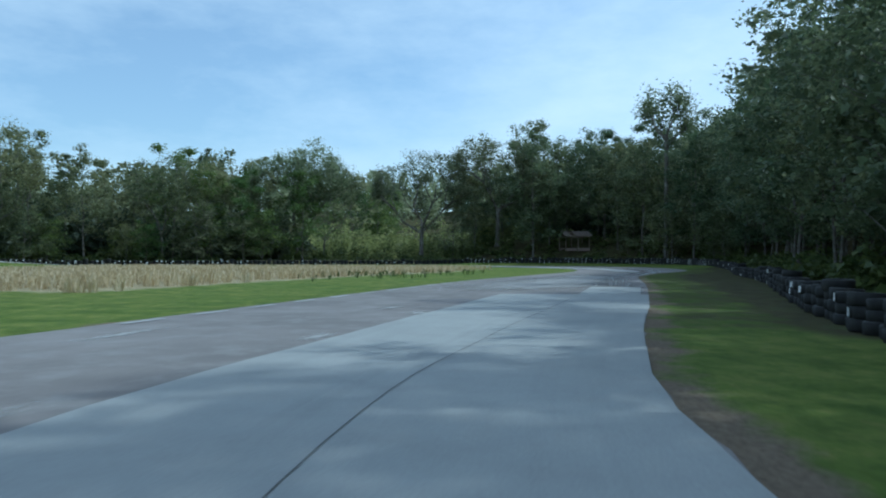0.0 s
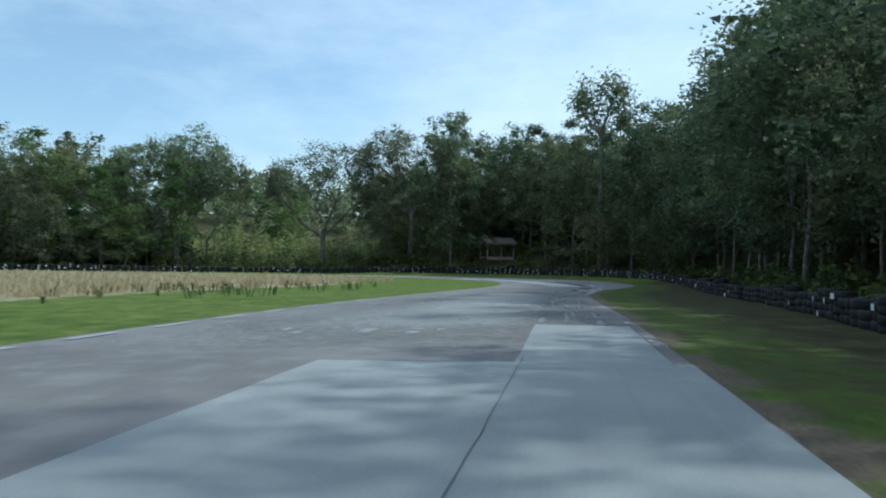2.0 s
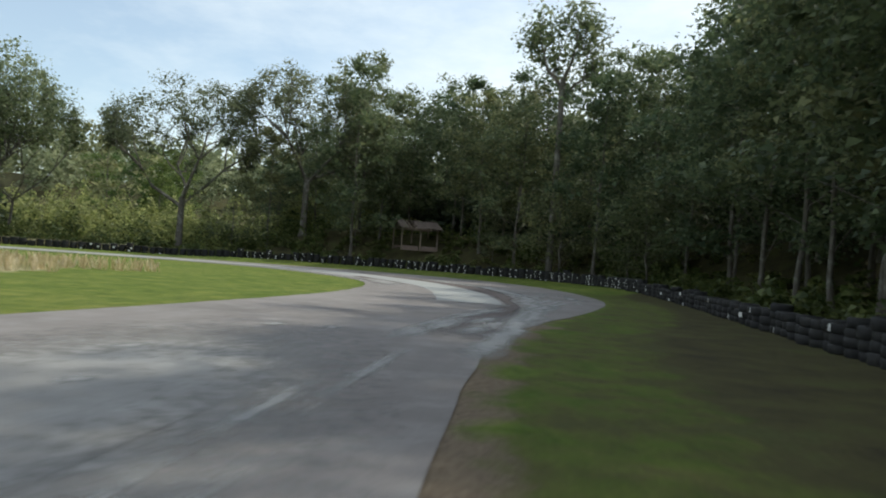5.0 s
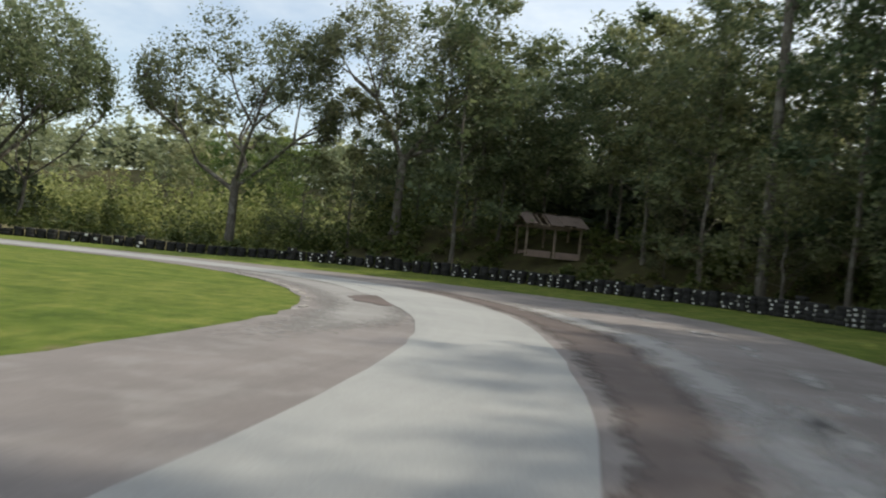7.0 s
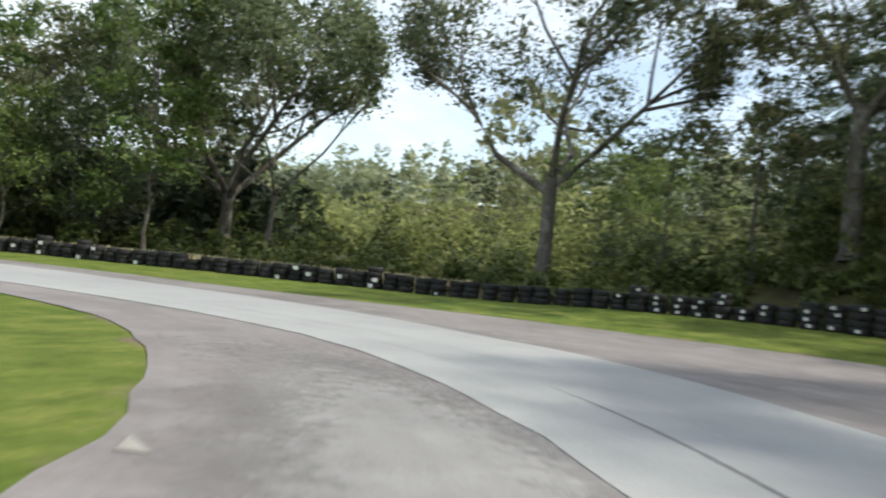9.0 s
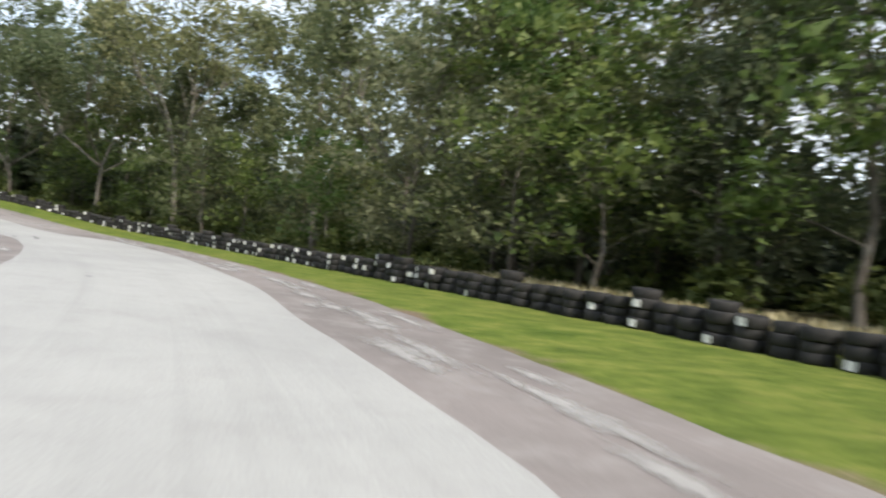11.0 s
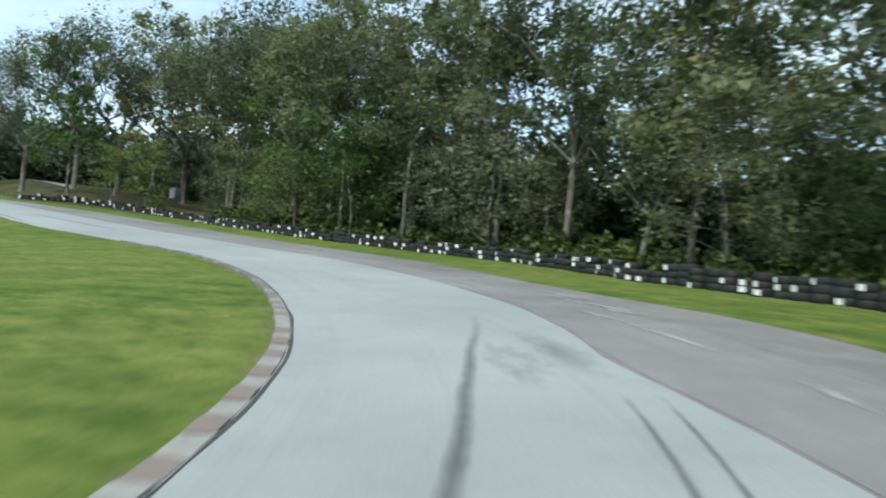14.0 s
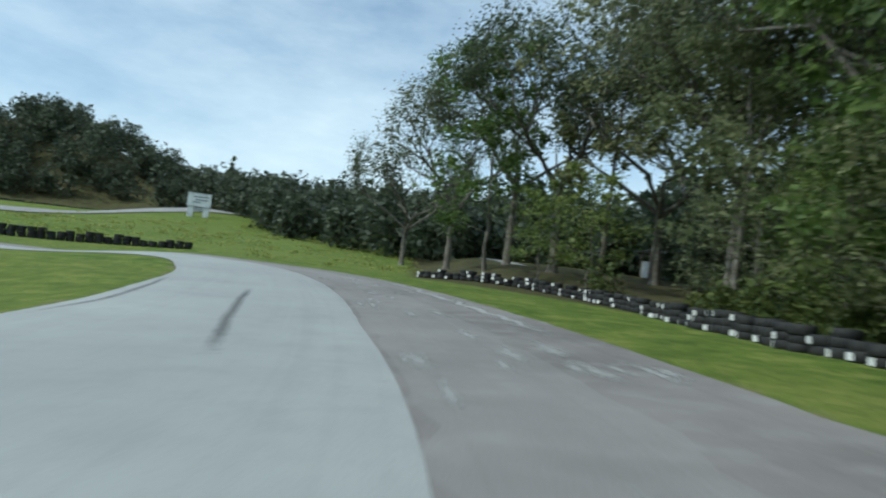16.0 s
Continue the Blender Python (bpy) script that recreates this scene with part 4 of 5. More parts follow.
CROWN_PINE = [make_tree("old pine with a round crown above the wood", oak_meshes(58, 24.0, 2.7, 0.68, 3600, 0.26, M_PINE_AND_SHADE, 0.6))]
SMALL = [make_tree("small leafy tree at the edge of the wood", tree_meshes(70 + k, 6.0, 2.3, 0.10, "tall", 3200, 0.15, (M_LEAF, M_BRIGHT, M_OAK, M_LEAF)[k]), "small tree") for k in range(4)]
BACK = [make_tree("tree standing deeper in the dark wood", tree_meshes(90 + k, 15.0, 3.8, 0.12, "tall", 1700, 0.46)) for k in range(4)]
# dark leaf colour gives these trees the shade of a backlit wood
DEEP = [make_tree("dense tree with leaves coloured dark as if backlit", tree_meshes(60 + k, 15.0, 3.6, 0.12, "tall", 5200, 0.24, M_PINE_AND_SHADE)) for k in range(3)]
USED = set()


def put_tree(kind, x, y, size, turn, lean=0.0):
    m = pose(x, y, base_height(x, y) - 0.08, lean, lean * 0.5, turn) @ Matrix.Diagonal((size, size, size, 1))
    if kind.name not in USED:
        USED.add(kind.name)
        kind.matrix_basis = m
        return kind
    ob = copy_thing(kind, Matrix())
    ob.matrix_basis = m
    return ob


# trees that stand out, each at its place
SPECIAL = [(OAKS[0], -3.6, 126.5, 1.03, 20), (OAKS[2], 9.2, 129.0, 1.05, 210), (LIGHT[0], -24.0, 125.0, 1.2, 130), (TALL[2], -30.5, 127.5, 1.1, 10),
           (CROWN_PINE[0], 32.2, 110.5, 1.14, 0), (SMALL[0], 1.6, 128, 1.35, 77), (TALL[3], 5.4, 129, 0.85, 200), (TALL[0], 15.5, 131.0, 1.3, 20),
           (LACY[1], -59.8, -21.0, 0.88, 140), (LACY[0], -63.6, -6.5, 0.92, 40), (LACY[2], -68.0, -3.0, 1.06, 300), (LACY[0], -70.0, 5.5, 1.08, 190),
           (LACY[1], -76.0, 8.0, 1.08, 100), (LACY[2], -75.5, 20.5, 1.05, 10), (LACY[0], -75.5, 33.0, 1.12, 260), (LACY[1], -77.5, 46.0, 1.1, 60)]
for kind, x, y, size, turn in SPECIAL:
    put_tree(kind, x, y, size, turn)


def gap_here(x, y):
    """Places that stay open: the view between two trees, the shelter and the hut."""
    if math.hypot(x - 21.2, y - 123.5) < 4.6 or math.hypot(x + 78.3, y) < 3.0:
        return True
    if (-18 < x < 14 or (15.5 < x < 27.5 and y < 124)) and y > 112:
        return True
    b_ = math.degrees(math.atan2(-(x - 15), y - 83))
    return 27.5 < b_ < 36.5 and y > 110


rnd = random.Random(77)
normal = []
for i in range(len(WALL_C)):
    t_ = WALL_C[min(i + 1, len(WALL_C) - 1)] - WALL_C[max(i - 1, 0)]
    t_ = t_ / np.hypot(*t_)
    normal.append((t_[1], -t_[0]))
placed = [(x, y) for _, x, y, _, _ in SPECIAL]


def clear_of(x, y, gap):
    return all((x - a) ** 2 + (y - b_) ** 2 > gap * gap for a, b_ in placed)


side = -1 if inside(FIELD_POLY, np.array([WALL_C[60][0] + 30 * normal[60][0]]), np.array([WALL_C[60][1] + 30 * normal[60][1]]))[0] else 1
if np.hypot(WALL_C[200][0] + normal[200][0] * 5 + 20, WALL_C[200][1] + normal[200][1] * 5 - 60) < np.hypot(WALL_C[200][0] + 20, WALL_C[200][1] - 60):
    side = -1
else:
    side = 1
for depth0, depth1, tries, kinds, gap in ((3.0, 6.0, 400, TALL + WOODY + SMALL + YOUNG, 3.5), (6.0, 11, 400, TALL + WOODY + WOODY + PINES[1:] + YOUNG[:1], 4.4), (11, 24, 210, BACK + BACK + TALL[:1] + PINES, 5.2), (24, 44, 90, BACK, 7.5)):
    for _ in range(tries):
        i = rnd.randrange(0, len(WALL_C))
        d = rnd.uniform(depth0, depth1)
        x, y = WALL_C[i][0] + side * normal[i][0] * d, WALL_C[i][1] + side * normal[i][1] * d
        if gap_here(x, y) or not clear_of(x, y, gap):
            continue
        if float(dist_to(WALL_C[::4], np.array([x]), np.array([y]))[0]) < 2.6:
            continue
        if y < 4 and x < -30:
            continue
        if d > 9 and x < -68 and 5 < y < 78 and rnd.random() < 0.65:
            continue
        if x < -65 and 0 < y < 42 and abs(x + 78.3 - 0.33 * y) < 2.8:
            continue
        placed.append((x, y))
        kind = rnd.choice(kinds) if (y > 98 or x < -20) and x < 14 else rnd.choice(DEEP + TALL[:1])
        size = rnd.uniform(0.75, 1.15)
        size *= (1.0 if kind in SMALL else 1.32 if x < -55 and y < 62 else 1.12 if x < -20 else 1.28 if x > 14 and 49 < y < 88 else 1.16 if x > 14 and y > 49 else 1.0 if x > 0 and y < 49 else 1.1)
        put_tree(kind, x, y, size, rnd.uniform(0, 360), rnd.uniform(-3, 3))
for _ in range(190):
    i = rnd.randrange(0, 150)
    d = rnd.uniform(3.2, 15)
    x, y = WALL_C[i][0] + side * normal[i][0] * d, WALL_C[i][1] + side * normal[i][1] * d
    if gap_here(x, y) or not clear_of(x, y, 3.2):
        continue
    placed.append((x, y))
    put_tree(rnd.choice(DEEP), x, y, rnd.uniform(1.0, 1.25) * (0.98 if y > 88 else 1.12 if y > 52 else 0.95), rnd.uniform(0, 360), rnd.uniform(-3, 3))
# small trees that fill the edge of the wood below the tall crowns
for _ in range(170):
    i = rnd.randrange(150, len(WALL_C))
    d = rnd.uniform(2.4, 8.0)
    x, y = WALL_C[i][0] + side * normal[i][0] * d, WALL_C[i][1] + side * normal[i][1] * d
    if gap_here(x, y) or not clear_of(x, y, 2.3) or (y < 4 and x < -30) or (x < -65 and 0 < y < 42 and abs(x + 78.3 - 0.33 * y) < 2.8):
        continue
    placed.append((x, y))
    put_tree(rnd.choice(SMALL), x, y, rnd.uniform(0.75, 1.45), rnd.uniform(0, 360), rnd.uniform(-4, 4))
# tall dark trees behind the shelter
for _ in range(60):
    x, y = rnd.uniform(13, 38), rnd.uniform(127.5, 141)
    if clear_of(x, y, 3.4):
        placed.append((x, y))
        put_tree(rnd.choice(DEEP), x, y, rnd.uniform(1.02, 1.28) if x > 24 else rnd.uniform(0.85, 1.1), rnd.uniform(0, 360))
# close row of dark trees round the north-east corner
for _ in range(120):
    i = rnd.randrange(len(WALL_C))
    d = rnd.uniform(3.0, 7.5)
    x, y = WALL_C[i][0] + side * normal[i][0] * d, WALL_C[i][1] + side * normal[i][1] * d
    if x > 25 and y > 80 and clear_of(x, y, 2.5) and math.hypot(x - 21.2, y - 123.5) > 6:
        placed.append((x, y))
        put_tree(rnd.choice(DEEP), x, y, rnd.uniform(1.0, 1.15), rnd.uniform(0, 360), rnd.uniform(-3, 3))
# taller trees far behind the oaks and in the north-east corner
for _ in range(60):
    x, y = (rnd.uniform(-28, -12), rnd.uniform(166, 186)) if _ < 14 else (rnd.uniform(33, 62), rnd.uniform(82, 140))
    if not clear_of(x, y, 3.6):
        continue
    placed.append((x, y))
    # behind the oaks bright young leaves stand for sun on the trees
    put_tree(rnd.choice(YOUNG if _ < 14 else BACK if x > 44 else DEEP), x, y, rnd.uniform(1.0, 1.15) if _ < 14 else rnd.uniform(0.95, 1.18), rnd.uniform(0, 360))
for _ in range(40):
    x, y = rnd.uniform(5, 24), rnd.uniform(131, 150)
    if clear_of(x, y, 3.0):
        placed.append((x, y))
        put_tree(rnd.choice(DEEP), x, y, rnd.uniform(0.62, 0.9), rnd.uniform(0, 360))
# wood on the east side of the straight
for _ in range(50):
    x, y = rnd.uniform(9, 60), rnd.uniform(-75, 8)
    if not clear_of(x, y, 4.6):
        continue
    placed.append((x, y))
    put_tree(rnd.choice(BACK), x, y, rnd.uniform(0.7, 0.9), rnd.uniform(0, 360))


# ---------------------------------------------------------------- undergrowth and far woods
def hides_booth(x, y):
    """The open line from the track to the booth, and the ground before it."""
    if -26 < y < 13 and -77 < x < -58:
        return True
    return x < -65 and 0 < y < 42 and abs(x + 78.3 - 0.33 * y) < 2.2


def bush_cloud(name, places, mat, cards, leaf, label, category, flat=0.7):
    vs, fs = [], []
    rr = random.Random(len(places))
    for x, y, r, h in places:
        if hides_booth(x, y):
            continue
        z = base_height(x, y)
        # each clump is a few uneven masses leaning into one another
        lobes = []
        for _ in range(rr.choice((3, 4, 5))):
            a, u = rr.uniform(0, 6.283), rr.uniform(0.0, 0.75)
            lobes.append((math.cos(a) * u * r, math.sin(a) * u * r, r * rr.uniform(0.4, 0.75), h * rr.uniform(0.5, 1.08), rr.uniform(0.0, 0.35)))
        for _ in range(int(cards * rr.uniform(0.7, 1.3))):
            ox, oy, lr, lh, low = rr.choice(lobes)
            a, u = rr.uniform(0, 6.283), rr.random() ** 0.5
            hh = rr.random() ** 0.85
            k = lr * u * 1.15 * math.sqrt(max(0.04, 1 - (max(0.0, hh - 0.3) / 0.7) ** 2))
            leaf_card(vs, fs, Vector((x + ox + math.cos(a) * k, y + oy + math.sin(a) * k, z + 0.05 + (low * 0.4 * (1 - hh) + hh) * lh)), leaf * rr.uniform(0.5, 1.35), rr)
    ob = from_lists(name, vs, fs, mat)
    return tagged(ob, label, category, kind="stuff")


under, weeds = [], []
for i in range(0, len(WALL_C), 1):
    for _ in range(2):
        d = rnd.uniform(1.6, 9)
        x, y = WALL_C[i][0] + side * normal[i][0] * d, WALL_C[i][1] + side * normal[i][1] * d
        if math.hypot(x - 21.2, y - 123.5) < 3.4:
            continue
        if d < 3.6 and -32 < x < -3 and y > 100:
            continue
        if rnd.random() < 0.55:
            under.append((x, y, rnd.uniform(0.5, 1.3), rnd.uniform(0.5, 1.9)))
        else:
            weeds.append((x, y, rnd.uniform(0.4, 0.9), rnd.uniform(0.3, 0.8)))
for k in range(70):
    a, r = k * 2.4, 3.3 + 0.03 * k
    weeds.append((21.2 + math.cos(a) * r, 123.5 + math.sin(a) * r, 0.5, 0.25 + 0.35 * (k % 3) / 2))
for _ in range(110):
    i = rnd.randrange(len(WALL_C))
    d = rnd.uniform(7, 14)
    x, y = WALL_C[i][0] + side * normal[i][0] * d, WALL_C[i][1] + side * normal[i][1] * d
    if math.hypot(x - 21.2, y - 123.5) > 5:
        under.append((x, y, rnd.uniform(0.9, 1.8), rnd.uniform(1.0, 2.6)))
for _ in range(60):
    under.append((rnd.uniform(-30, 14), rnd.uniform(125.5, 136), rnd.uniform(1.0, 2.2), rnd.uniform(1.5, 4.5)))
# thicket whose dark leaf colour stands for the shade inside the wood
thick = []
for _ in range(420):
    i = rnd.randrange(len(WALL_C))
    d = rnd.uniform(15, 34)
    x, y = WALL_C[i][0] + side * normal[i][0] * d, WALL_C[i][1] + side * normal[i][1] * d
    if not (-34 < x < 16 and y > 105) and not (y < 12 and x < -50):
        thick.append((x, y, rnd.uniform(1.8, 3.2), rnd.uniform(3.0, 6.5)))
copse = [(rnd.uniform(-55, 22), rnd.uniform(134, 162), rnd.uniform(1.6, 3.2), rnd.uniform(3.0, 7.5)) for _ in range(180)]
bush_cloud("copse", copse, M_COPSE, 420, 0.40, "young trees and bushes beyond the barrier, leaves coloured as sunlit", "copse")
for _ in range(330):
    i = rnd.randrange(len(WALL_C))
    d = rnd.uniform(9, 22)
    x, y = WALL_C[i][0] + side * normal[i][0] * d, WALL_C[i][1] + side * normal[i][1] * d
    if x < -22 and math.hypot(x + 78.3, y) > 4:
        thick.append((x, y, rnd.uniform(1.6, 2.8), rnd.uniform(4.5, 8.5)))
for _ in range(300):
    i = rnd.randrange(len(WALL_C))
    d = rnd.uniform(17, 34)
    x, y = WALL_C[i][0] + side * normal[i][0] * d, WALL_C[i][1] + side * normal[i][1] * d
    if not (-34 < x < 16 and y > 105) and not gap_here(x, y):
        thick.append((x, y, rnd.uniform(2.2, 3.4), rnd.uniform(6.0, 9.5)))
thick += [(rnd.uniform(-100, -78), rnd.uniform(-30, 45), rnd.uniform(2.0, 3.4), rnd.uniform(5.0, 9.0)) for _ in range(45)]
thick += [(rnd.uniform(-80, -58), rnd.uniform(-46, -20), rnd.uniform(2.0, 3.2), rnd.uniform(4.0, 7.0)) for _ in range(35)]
bush_cloud("undergrowth", under, M_SHRUB, 142, 0.30, "leafy green undergrowth below the trees", "shrubs")
bush_cloud("thicket", thick, M_FAR, 190, 0.85, "thicket deep in the wood, coloured dark as its shade", "thicket")
bush_cloud("weeds", weeds, M_SHRUB, 90, 0.20, "low weeds behind the tyre barrier", "weeds")

far = []
for _ in range(520):
    a = rnd.uniform(0, 2 * math.pi)
    r = rnd.uniform(95, 210)
    x, y = -18 + math.cos(a) * r, 40 + math.sin(a) * r
    if -150 < y < -25 and -95 < x < 70:
        continue
    if gap_here(x, y) and r < 140:
        continue
    if not (y > 130 and -60 < x < 30):
        far.append((x, y, rnd.uniform(3.0, 5.5), rnd.uniform(7.0, 12.0)))
# pale leaf colour makes these far woods look lit by the sun
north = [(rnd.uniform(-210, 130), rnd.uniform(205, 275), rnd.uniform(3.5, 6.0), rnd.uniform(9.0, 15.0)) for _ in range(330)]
bush_cloud("far_woods", north, M_PALE_LEAF, 210, 1.2, "woods on the north slope, leaves coloured as sunlit", "woods")
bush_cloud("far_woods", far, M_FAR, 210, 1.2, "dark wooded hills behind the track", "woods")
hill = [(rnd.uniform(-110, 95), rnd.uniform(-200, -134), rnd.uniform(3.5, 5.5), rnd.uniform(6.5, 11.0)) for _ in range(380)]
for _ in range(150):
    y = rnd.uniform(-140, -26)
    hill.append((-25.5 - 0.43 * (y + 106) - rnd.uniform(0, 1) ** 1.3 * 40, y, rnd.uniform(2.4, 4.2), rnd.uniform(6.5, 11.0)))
# clumps added behind the lacy oaks, coloured dark like the shaded wood there
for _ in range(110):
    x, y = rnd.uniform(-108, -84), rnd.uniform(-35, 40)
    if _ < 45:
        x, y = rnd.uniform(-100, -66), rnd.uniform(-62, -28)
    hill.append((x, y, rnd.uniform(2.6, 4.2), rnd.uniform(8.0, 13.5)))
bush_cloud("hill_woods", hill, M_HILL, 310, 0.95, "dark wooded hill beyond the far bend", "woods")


# ---------------------------------------------------------------- dry meadow grass, and weeds at its end
def grass_tufts(name, places, tall, blades, mat, label, level=land):
    vs, fs = [], []
    rr = random.Random(5)
    for x, y in places:
        z = level(x, y)
        for _ in range(blades):
            a, r = rr.uniform(0, 6.283), rr.uniform(0, 0.22)
            px_, py_ = x + math.cos(a) * r, y + math.sin(a) * r
            h = tall * rr.uniform(0.55, 1.2)
            lx, ly = rr.uniform(-0.3, 0.3) * h, rr.uniform(-0.3, 0.3) * h
            wv = Vector((math.cos(a * 3), math.sin(a * 3), 0)) * 0.018
            o = len(vs)
            vs.extend([(px_ - wv.x, py_ - wv.y, z), (px_ + wv.x, py_ + wv.y, z), (px_ + lx + wv.x * 1.6, py_ + ly + wv.y * 1.6, z + h * 0.8), (px_ + lx * 1.4, py_ + ly * 1.4, z + h), (px_ + lx - wv.x * 1.6, py_ + ly - wv.y * 1.6, z + h * 0.8)])
            fs.append((o, o + 1, o + 2, o + 3, o + 4))
    return tagged(from_lists(name, vs, fs, mat), label, "grass", kind="stuff")


M_STRAW = leaf_material("dry_straw", (0.40, 0.32, 0.17), (0.60, 0.51, 0.30), (0.78, 0.70, 0.50), 0.3)
rnd = random.Random(9)
field = []
while len(field) < 5200:
    x, y = rnd.uniform(-34, 8), rnd.uniform(-5, 76)
    if not inside(FIELD_POLY, np.array([x]), np.array([y]))[0]:
        continue
    d = float(dist_to(ROAD_I[::4], np.array([x]), np.array([y]))[0])
    if d > 9.5 + 2.5 * noise.noise(Vector((x * 0.3, y * 0.3, 1))) and x > -33:
        field.append((x, y))
grass_tufts("meadow_grass", field, 0.5, 5, M_STRAW, "tall dry straw-coloured meadow grass")
green = []
while len(green) < 90:
    x, y = rnd.gauss(-3.5, 4.0), rnd.gauss(50, 5.0)
    if inside(FIELD_POLY, np.array([x]), np.array([y]))[0] and float(dist_to(ROAD_I[::4], np.array([x]), np.array([y]))[0]) > 4:
        green.append((x, y))
grass_tufts("meadow_weeds", green, 0.38, 4, M_SHRUB, "green weeds at the end of the meadow")


bank_grass = []
while len(bank_grass) < 900:
    i = rnd.randrange(len(WALL_C))
    x, y = WALL_C[i][0] + side * normal[i][0] * (d := rnd.uniform(0.8, 4.2)), WALL_C[i][1] + side * normal[i][1] * d
    if -34 < x < -4 and y > 100:
        bank_grass.append((x, y))
grass_tufts("bank_grass", bank_grass, 0.55, 6, M_STRAW, "dry yellow grass on the bank behind the barrier", base_height)


# ---------------------------------------------------------------- open timber shelter behind the barrier
def build_shelter():
    th = empty_thing("shelter", 21.2, 123.5, base_height(21.2, 123.5) - 0.05, 12)
    for px_ in (-2.3, 0.1, 2.3):
        for py_ in (-1.7, 1.7):
            bm = bmesh.new()
            add_box(bm, px_, py_, 1.1, 0.16, 0.16, 2.25, 4 * px_, 0.02)
            part("post", bm, M_WOOD, th)
    for px_ in (-1.15, 1.25):
        bm = bmesh.new()
        add_box(bm, px_, -1.7, 0.24, 2.0, 0.16, 0.48, 0, 0.02)
        part("low_wall", bm, M_BRICK, th, "low plastered wall")
    bm = bmesh.new()
    add_box(bm, 0, 1.7, 0.24, 4.2, 0.16, 0.48, 0, 0.02)
    part("low_wall", bm, M_BRICK, th, "low plastered wall")
    for py_ in (-1.7, 1.7):
        bm = bmesh.new()
        add_box(bm, 0, py_, 2.28, 5.0, 0.14, 0.16, 0, 0.015)
        part("beam", bm, M_WOOD, th)
    for k in range(9):
        bm = bmesh.new()
        for s in (-1, 1):
            vs = add_box(bm, 0, 0, 0, 0.09, 2.75, 0.11)
            bmesh.ops.transform(bm, matrix=pose(-2.5 + k * 0.62, s * 1.15, 2.68, -s * 19, 0, 0), verts=vs)
        part("rafter", bm, M_WOOD, th)
    for s in (-1, 1):
        for k in range(5):
            bm = bmesh.new()
            if (s, k) in ((-1, 1), (1, 3)):
                bm.free()
                continue
            vs = add_box(bm, 0, 0, 0, 1.08, 2.85 - 0.45 * (k % 2), 0.035, 0, 0.006)
            bmesh.ops.transform(bm, matrix=pose(-2.2 + k * 1.1, s * 1.2, 2.78 + 0.02 * (k % 2), -s * 19, 0.8 * (k % 3 - 1), 0), verts=vs)
            part("roof_sheet", bm, M_ROOF, th, "rusty roofing sheet")
    th.matrix_basis = th.matrix_basis @ Matrix.Diagonal((0.86, 0.86, 1.0, 1))
    return tagged(th, "open timber shelter with rusty roof and low walls", "shelter")


build_shelter()


# ---------------------------------------------------------------- small white booth behind the barrier
def build_booth():
    th = empty_thing("booth", -78.3, 0.0, base_height(-78.3, 0.0) - 0.05, 20)
    bm = bmesh.new()
    add_box(bm, 0, 0, 0.8, 1.0, 0.9, 1.2, 0, 0.02)
    part("body", bm, M_BOARD, th, "white painted panel body")
    for k in range(4):
        bm = bmesh.new()
        add_box(bm, 0, 0.465, 0.4 + 0.27 * k, 0.96, 0.03, 0.05)
        part("slat", bm, M_STEEL, th)
    for px_ in (-0.54, 0.54):
        for py_ in (-0.49, 0.49):
            bm = bmesh.new()
            add_box(bm, px_, py_, 1.05, 0.07, 0.07, 2.1, 0, 0.01)
            part("post", bm, M_WOOD, th)
    bm = bmesh.new()
    vs = add_box(bm, 0, 0, 0, 1.6, 1.4, 0.06, 0, 0.01)
    bmesh.ops.transform(bm, matrix=pose(0, 0, 2.16, 5, 0, 0), verts=vs)
    part("roof", bm, M_STEEL, th, "thin sheet roof")
    return tagged(th, "small white open booth with a flat sheet roof", "booth")


build_booth()


# ---------------------------------------------------------------- white board on legs on the rise
def build_board():
    x, y = -14.9, -108.0
    th = empty_thing("sign_board", x, y, base_height(x, y) - 0.15, 12)
    th.matrix_basis = th.matrix_basis @ Matrix.Diagonal((1.6, 1.6, 1.6, 1))
    bm = bmesh.new()
    add_box(bm, 0, 0, 2.35, 3.0, 0.45, 1.75, 0, 0.03)
    part("panel", bm, M_BOARD, th, "white painted panel")
    for pz in (3.24, 1.46):
        bm = bmesh.new()
        add_box(bm, 0, 0, pz, 3.1, 0.52, 0.09, 0, 0.01)
        part("rail", bm, M_STEEL, th)
    for px_ in (-1.0, 1.0):
        bm = bmesh.new()
        add_box(bm, px_, 0, 0.72, 0.75, 0.4, 1.5, 0, 0.03)
        part("leg", bm, M_BOARD, th, "broad white leg")
    bm = bmesh.new()
    add_box(bm, 0, 0, 1.12, 1.3, 0.3, 0.5)
    part("brace", bm, M_STEEL, th)
    for pz, w_, off_ in ((2.75, 1.9, -0.2), (2.35, 1.5, -0.3), (2.02, 1.1, 0.3)):
        bm = bmesh.new()
        add_box(bm, off_, 0.235, pz, w_, 0.02, 0.16)
        part("lettering_bar", bm, M_BAR, th, "grey bar of unreadable lettering")
    return tagged(th, "white sign board on two broad legs on grass", "sign board")


build_board()


# ---------------------------------------------------------------- tyre rows on the infield and beside the far straight
COARSE = []
for r_, w_ in zip(T_R, T_W):
    bm = bmesh.new()
    bmesh.ops.create_cone(bm, cap_ends=True, segments=10, radius1=r_, radius2=r_, depth=w_ * 0.94)
    me = bpy.data.meshes.new("tyre")
    bm.to_mesh(me)
    bm.free()
    COARSE.append(me)


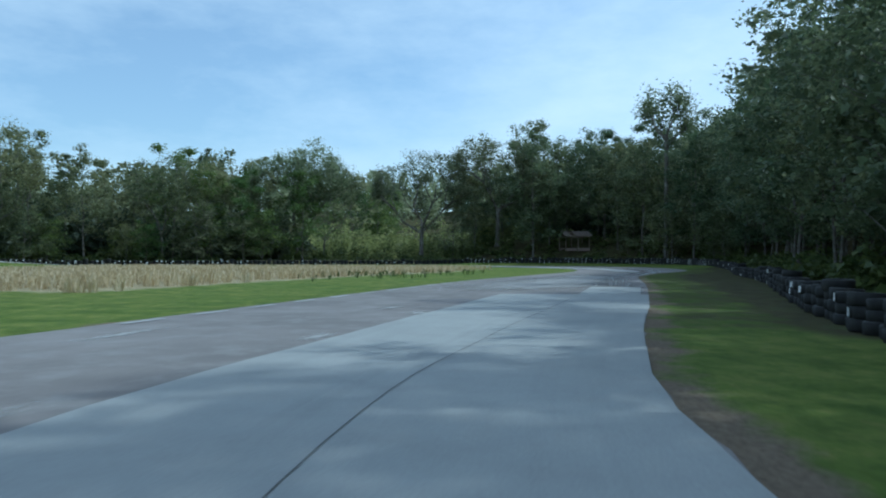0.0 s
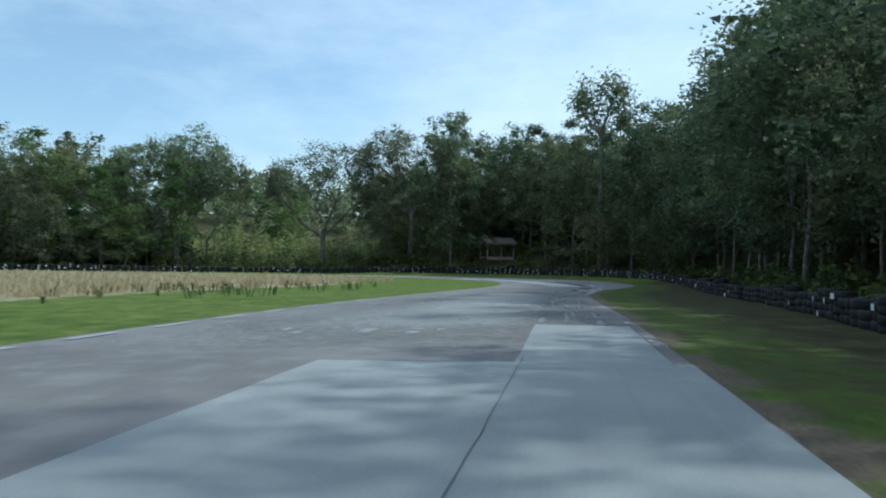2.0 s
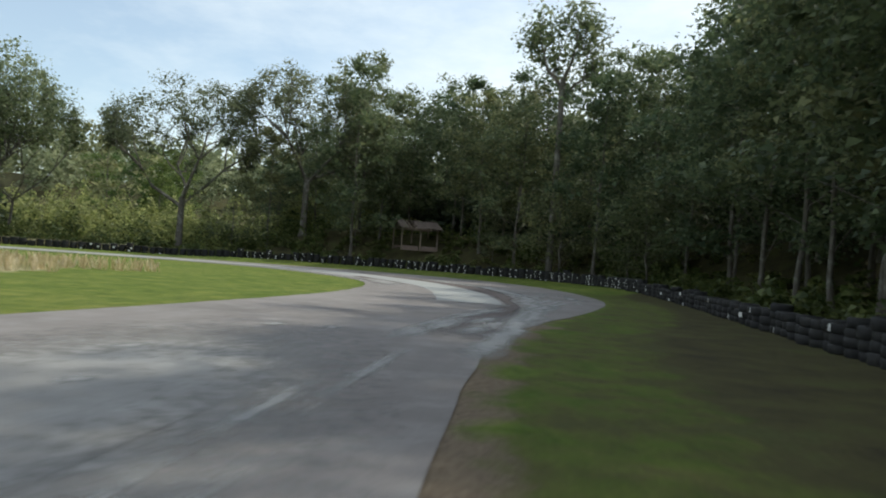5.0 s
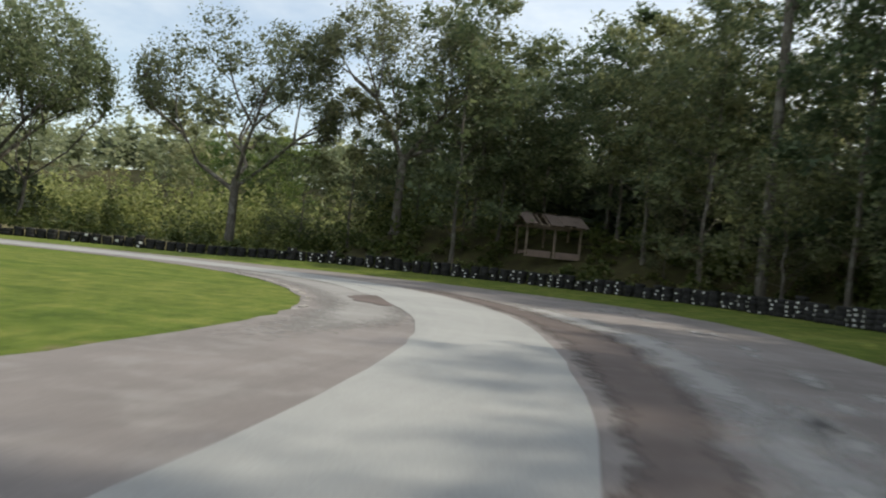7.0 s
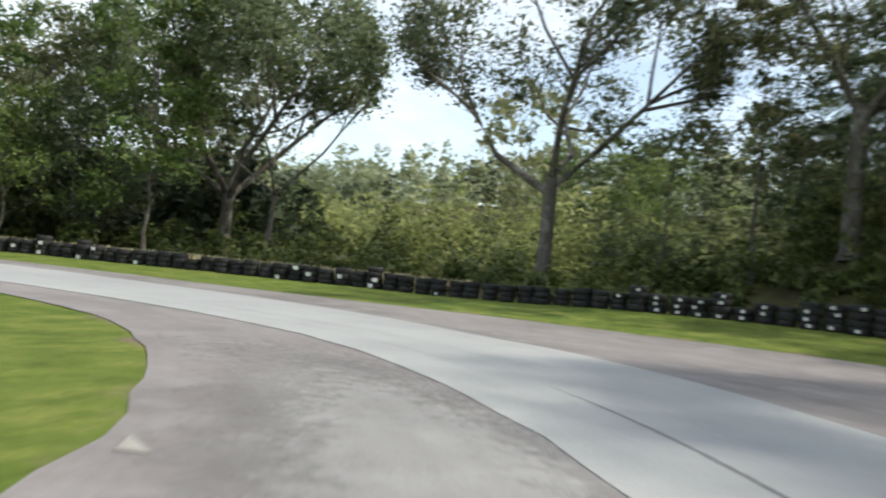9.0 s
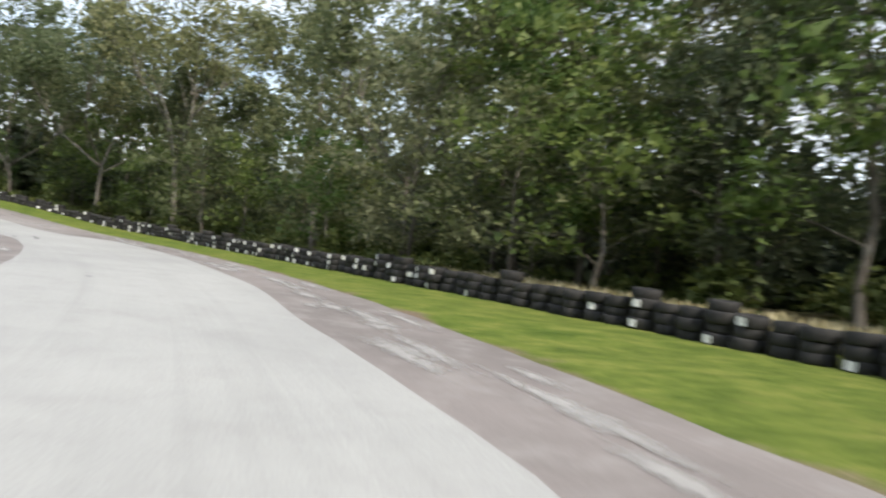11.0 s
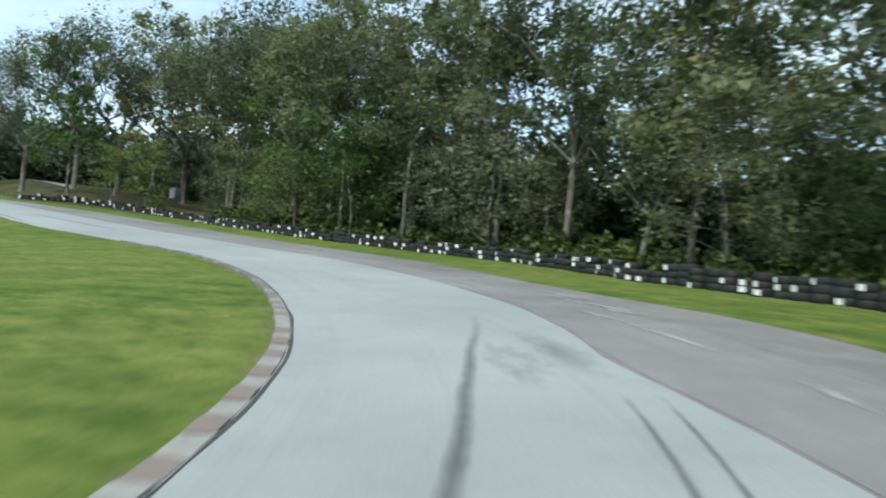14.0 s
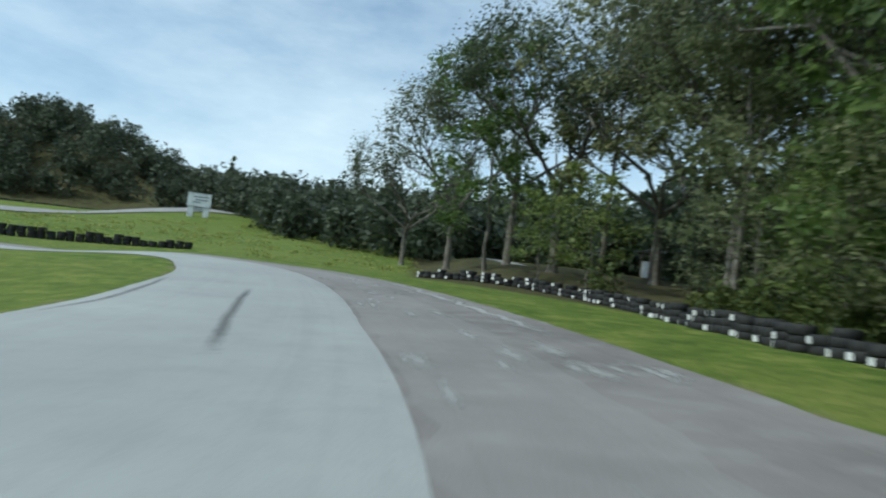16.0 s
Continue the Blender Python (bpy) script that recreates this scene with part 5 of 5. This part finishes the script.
def tyre_row(points, count, name, label):
    c = spline(points, 0.62)
    vs, fs = [], []
    rr = random.Random(len(c))
    for i in range(len(c)):
        x, y = c[i]
        z = land(x, y)
        h = 0.0
        for k in range(count - (rr.random() < 0.3)):
            v = rr.randrange(3)
            m = pose(x + rr.uniform(-0.06, 0.06), y + rr.uniform(-0.06, 0.06), z + h + T_W[v] / 2, rr.uniform(-4, 4), rr.uniform(-4, 4), rr.uniform(0, 90))
            h += T_W[v] * 0.97
            o = len(vs)
            vs.extend(tuple(m @ q.co) for q in COARSE[v].vertices)
            fs.extend(tuple(o + q for q in p.vertices) for p in COARSE[v].polygons)
    return tagged(from_lists(name, vs, fs, M_RUBBER), label, "tyre row", kind="stuff")


tyre_row([(-43.6, -4.0), (-40, -2.6), (-36, -1.0), (-32, 0.4), (-27, 1.5)], 4, "tyre_row", "low row of black tyres behind the far bend")
tyre_row([(-21, -129), (-6, -131), (14, -128), (45, -122)], 3, "tyre_row", "row of black tyres along the far road")


# ---------------------------------------------------------------- pale road on the rise behind the board
def build_far_road():
    mid_line = spline([(-24, -121.5), (-12, -120), (4, -113), (20, -104.5), (45, -98)], 2.5)
    vs, fs = [], []
    for k, (x, y) in enumerate(mid_line):
        half = 1.0 + 5.0 * smooth(k / 8)
        for c in range(5):
            py_ = y + half * (c / 2 - 1)
            vs.append((x, py_, base_height(x, py_) + 0.2))
    for k in range(len(mid_line) - 1):
        for c in range(4):
            a = k * 5 + c
            fs.append((a, a + 5, a + 6, a + 1))
    ob = from_lists("far_road", vs, fs, M_PALE)
    if ob.data.polygons[0].normal.z < 0:
        ob.data.flip_normals()
    return tagged(ob, "pale grey road crossing the grassy rise", "road", kind="structure")


build_far_road()

def build_path():
    line = spline([(-67.0, -24.5), (-68.4, -20.0), (-69.5, -16.2), (-70.3, -12.2)], 1.0)
    vs, fs = [], []
    for k, (x, y) in enumerate(line):
        for c in (-0.9, -0.3, 0.3, 0.9):
            px_ = x + c * (1 + 0.15 * noise.noise(Vector((k * 0.4, c, 2))))
            vs.append((px_, y, base_height(px_, y) + 0.05))
    for k in range(len(line) - 1):
        for c in range(3):
            fs.append((k * 4 + c, k * 4 + c + 1, k * 4 + c + 5, k * 4 + c + 4))
    ob = from_lists("path", vs, fs, M_PALE)
    if ob.data.polygons[0].normal.z < 0:
        ob.data.flip_normals()
    return tagged(ob, "pale trodden path among the far trees", "path", kind="structure")


build_path()

rnd = random.Random(31)
rough = []
for _ in range(330):
    x, y = rnd.uniform(-62, 12), rnd.uniform(-112, 0)
    if float(dist_to(ROAD_I[::4], np.array([x]), np.array([y]))[0]) > 2 and float(dist_to(ROAD_O[::4], np.array([x]), np.array([y]))[0]) > 2 and not (-14 < x < 6) and not inside(ROAD_POLY, np.array([x]), np.array([y]))[0]:
        rough.append((x, y, rnd.uniform(0.5, 1.6), rnd.uniform(0.15, 0.5)))
M_MEADOW = leaf_material("rough_meadow", (0.14, 0.18, 0.035), (0.26, 0.29, 0.07), (0.42, 0.40, 0.12), 0.4)
vs_, fs_ = [], []
rr_ = random.Random(4)
for x, y, r, h in rough:
    z0 = base_height(x, y)
    for _ in range(50):
        a, u = rr_.uniform(0, 6.283), rr_.random() ** 0.5
        leaf_card(vs_, fs_, Vector((x + math.cos(a) * r * u, y + math.sin(a) * r * u, z0 + 0.03 + rr_.random() * h)), 0.19, rr_)
tagged(from_lists("rough_grass", vs_, fs_, M_MEADOW), "rough tufts of grass and weeds on the rise", "weeds", kind="stuff")
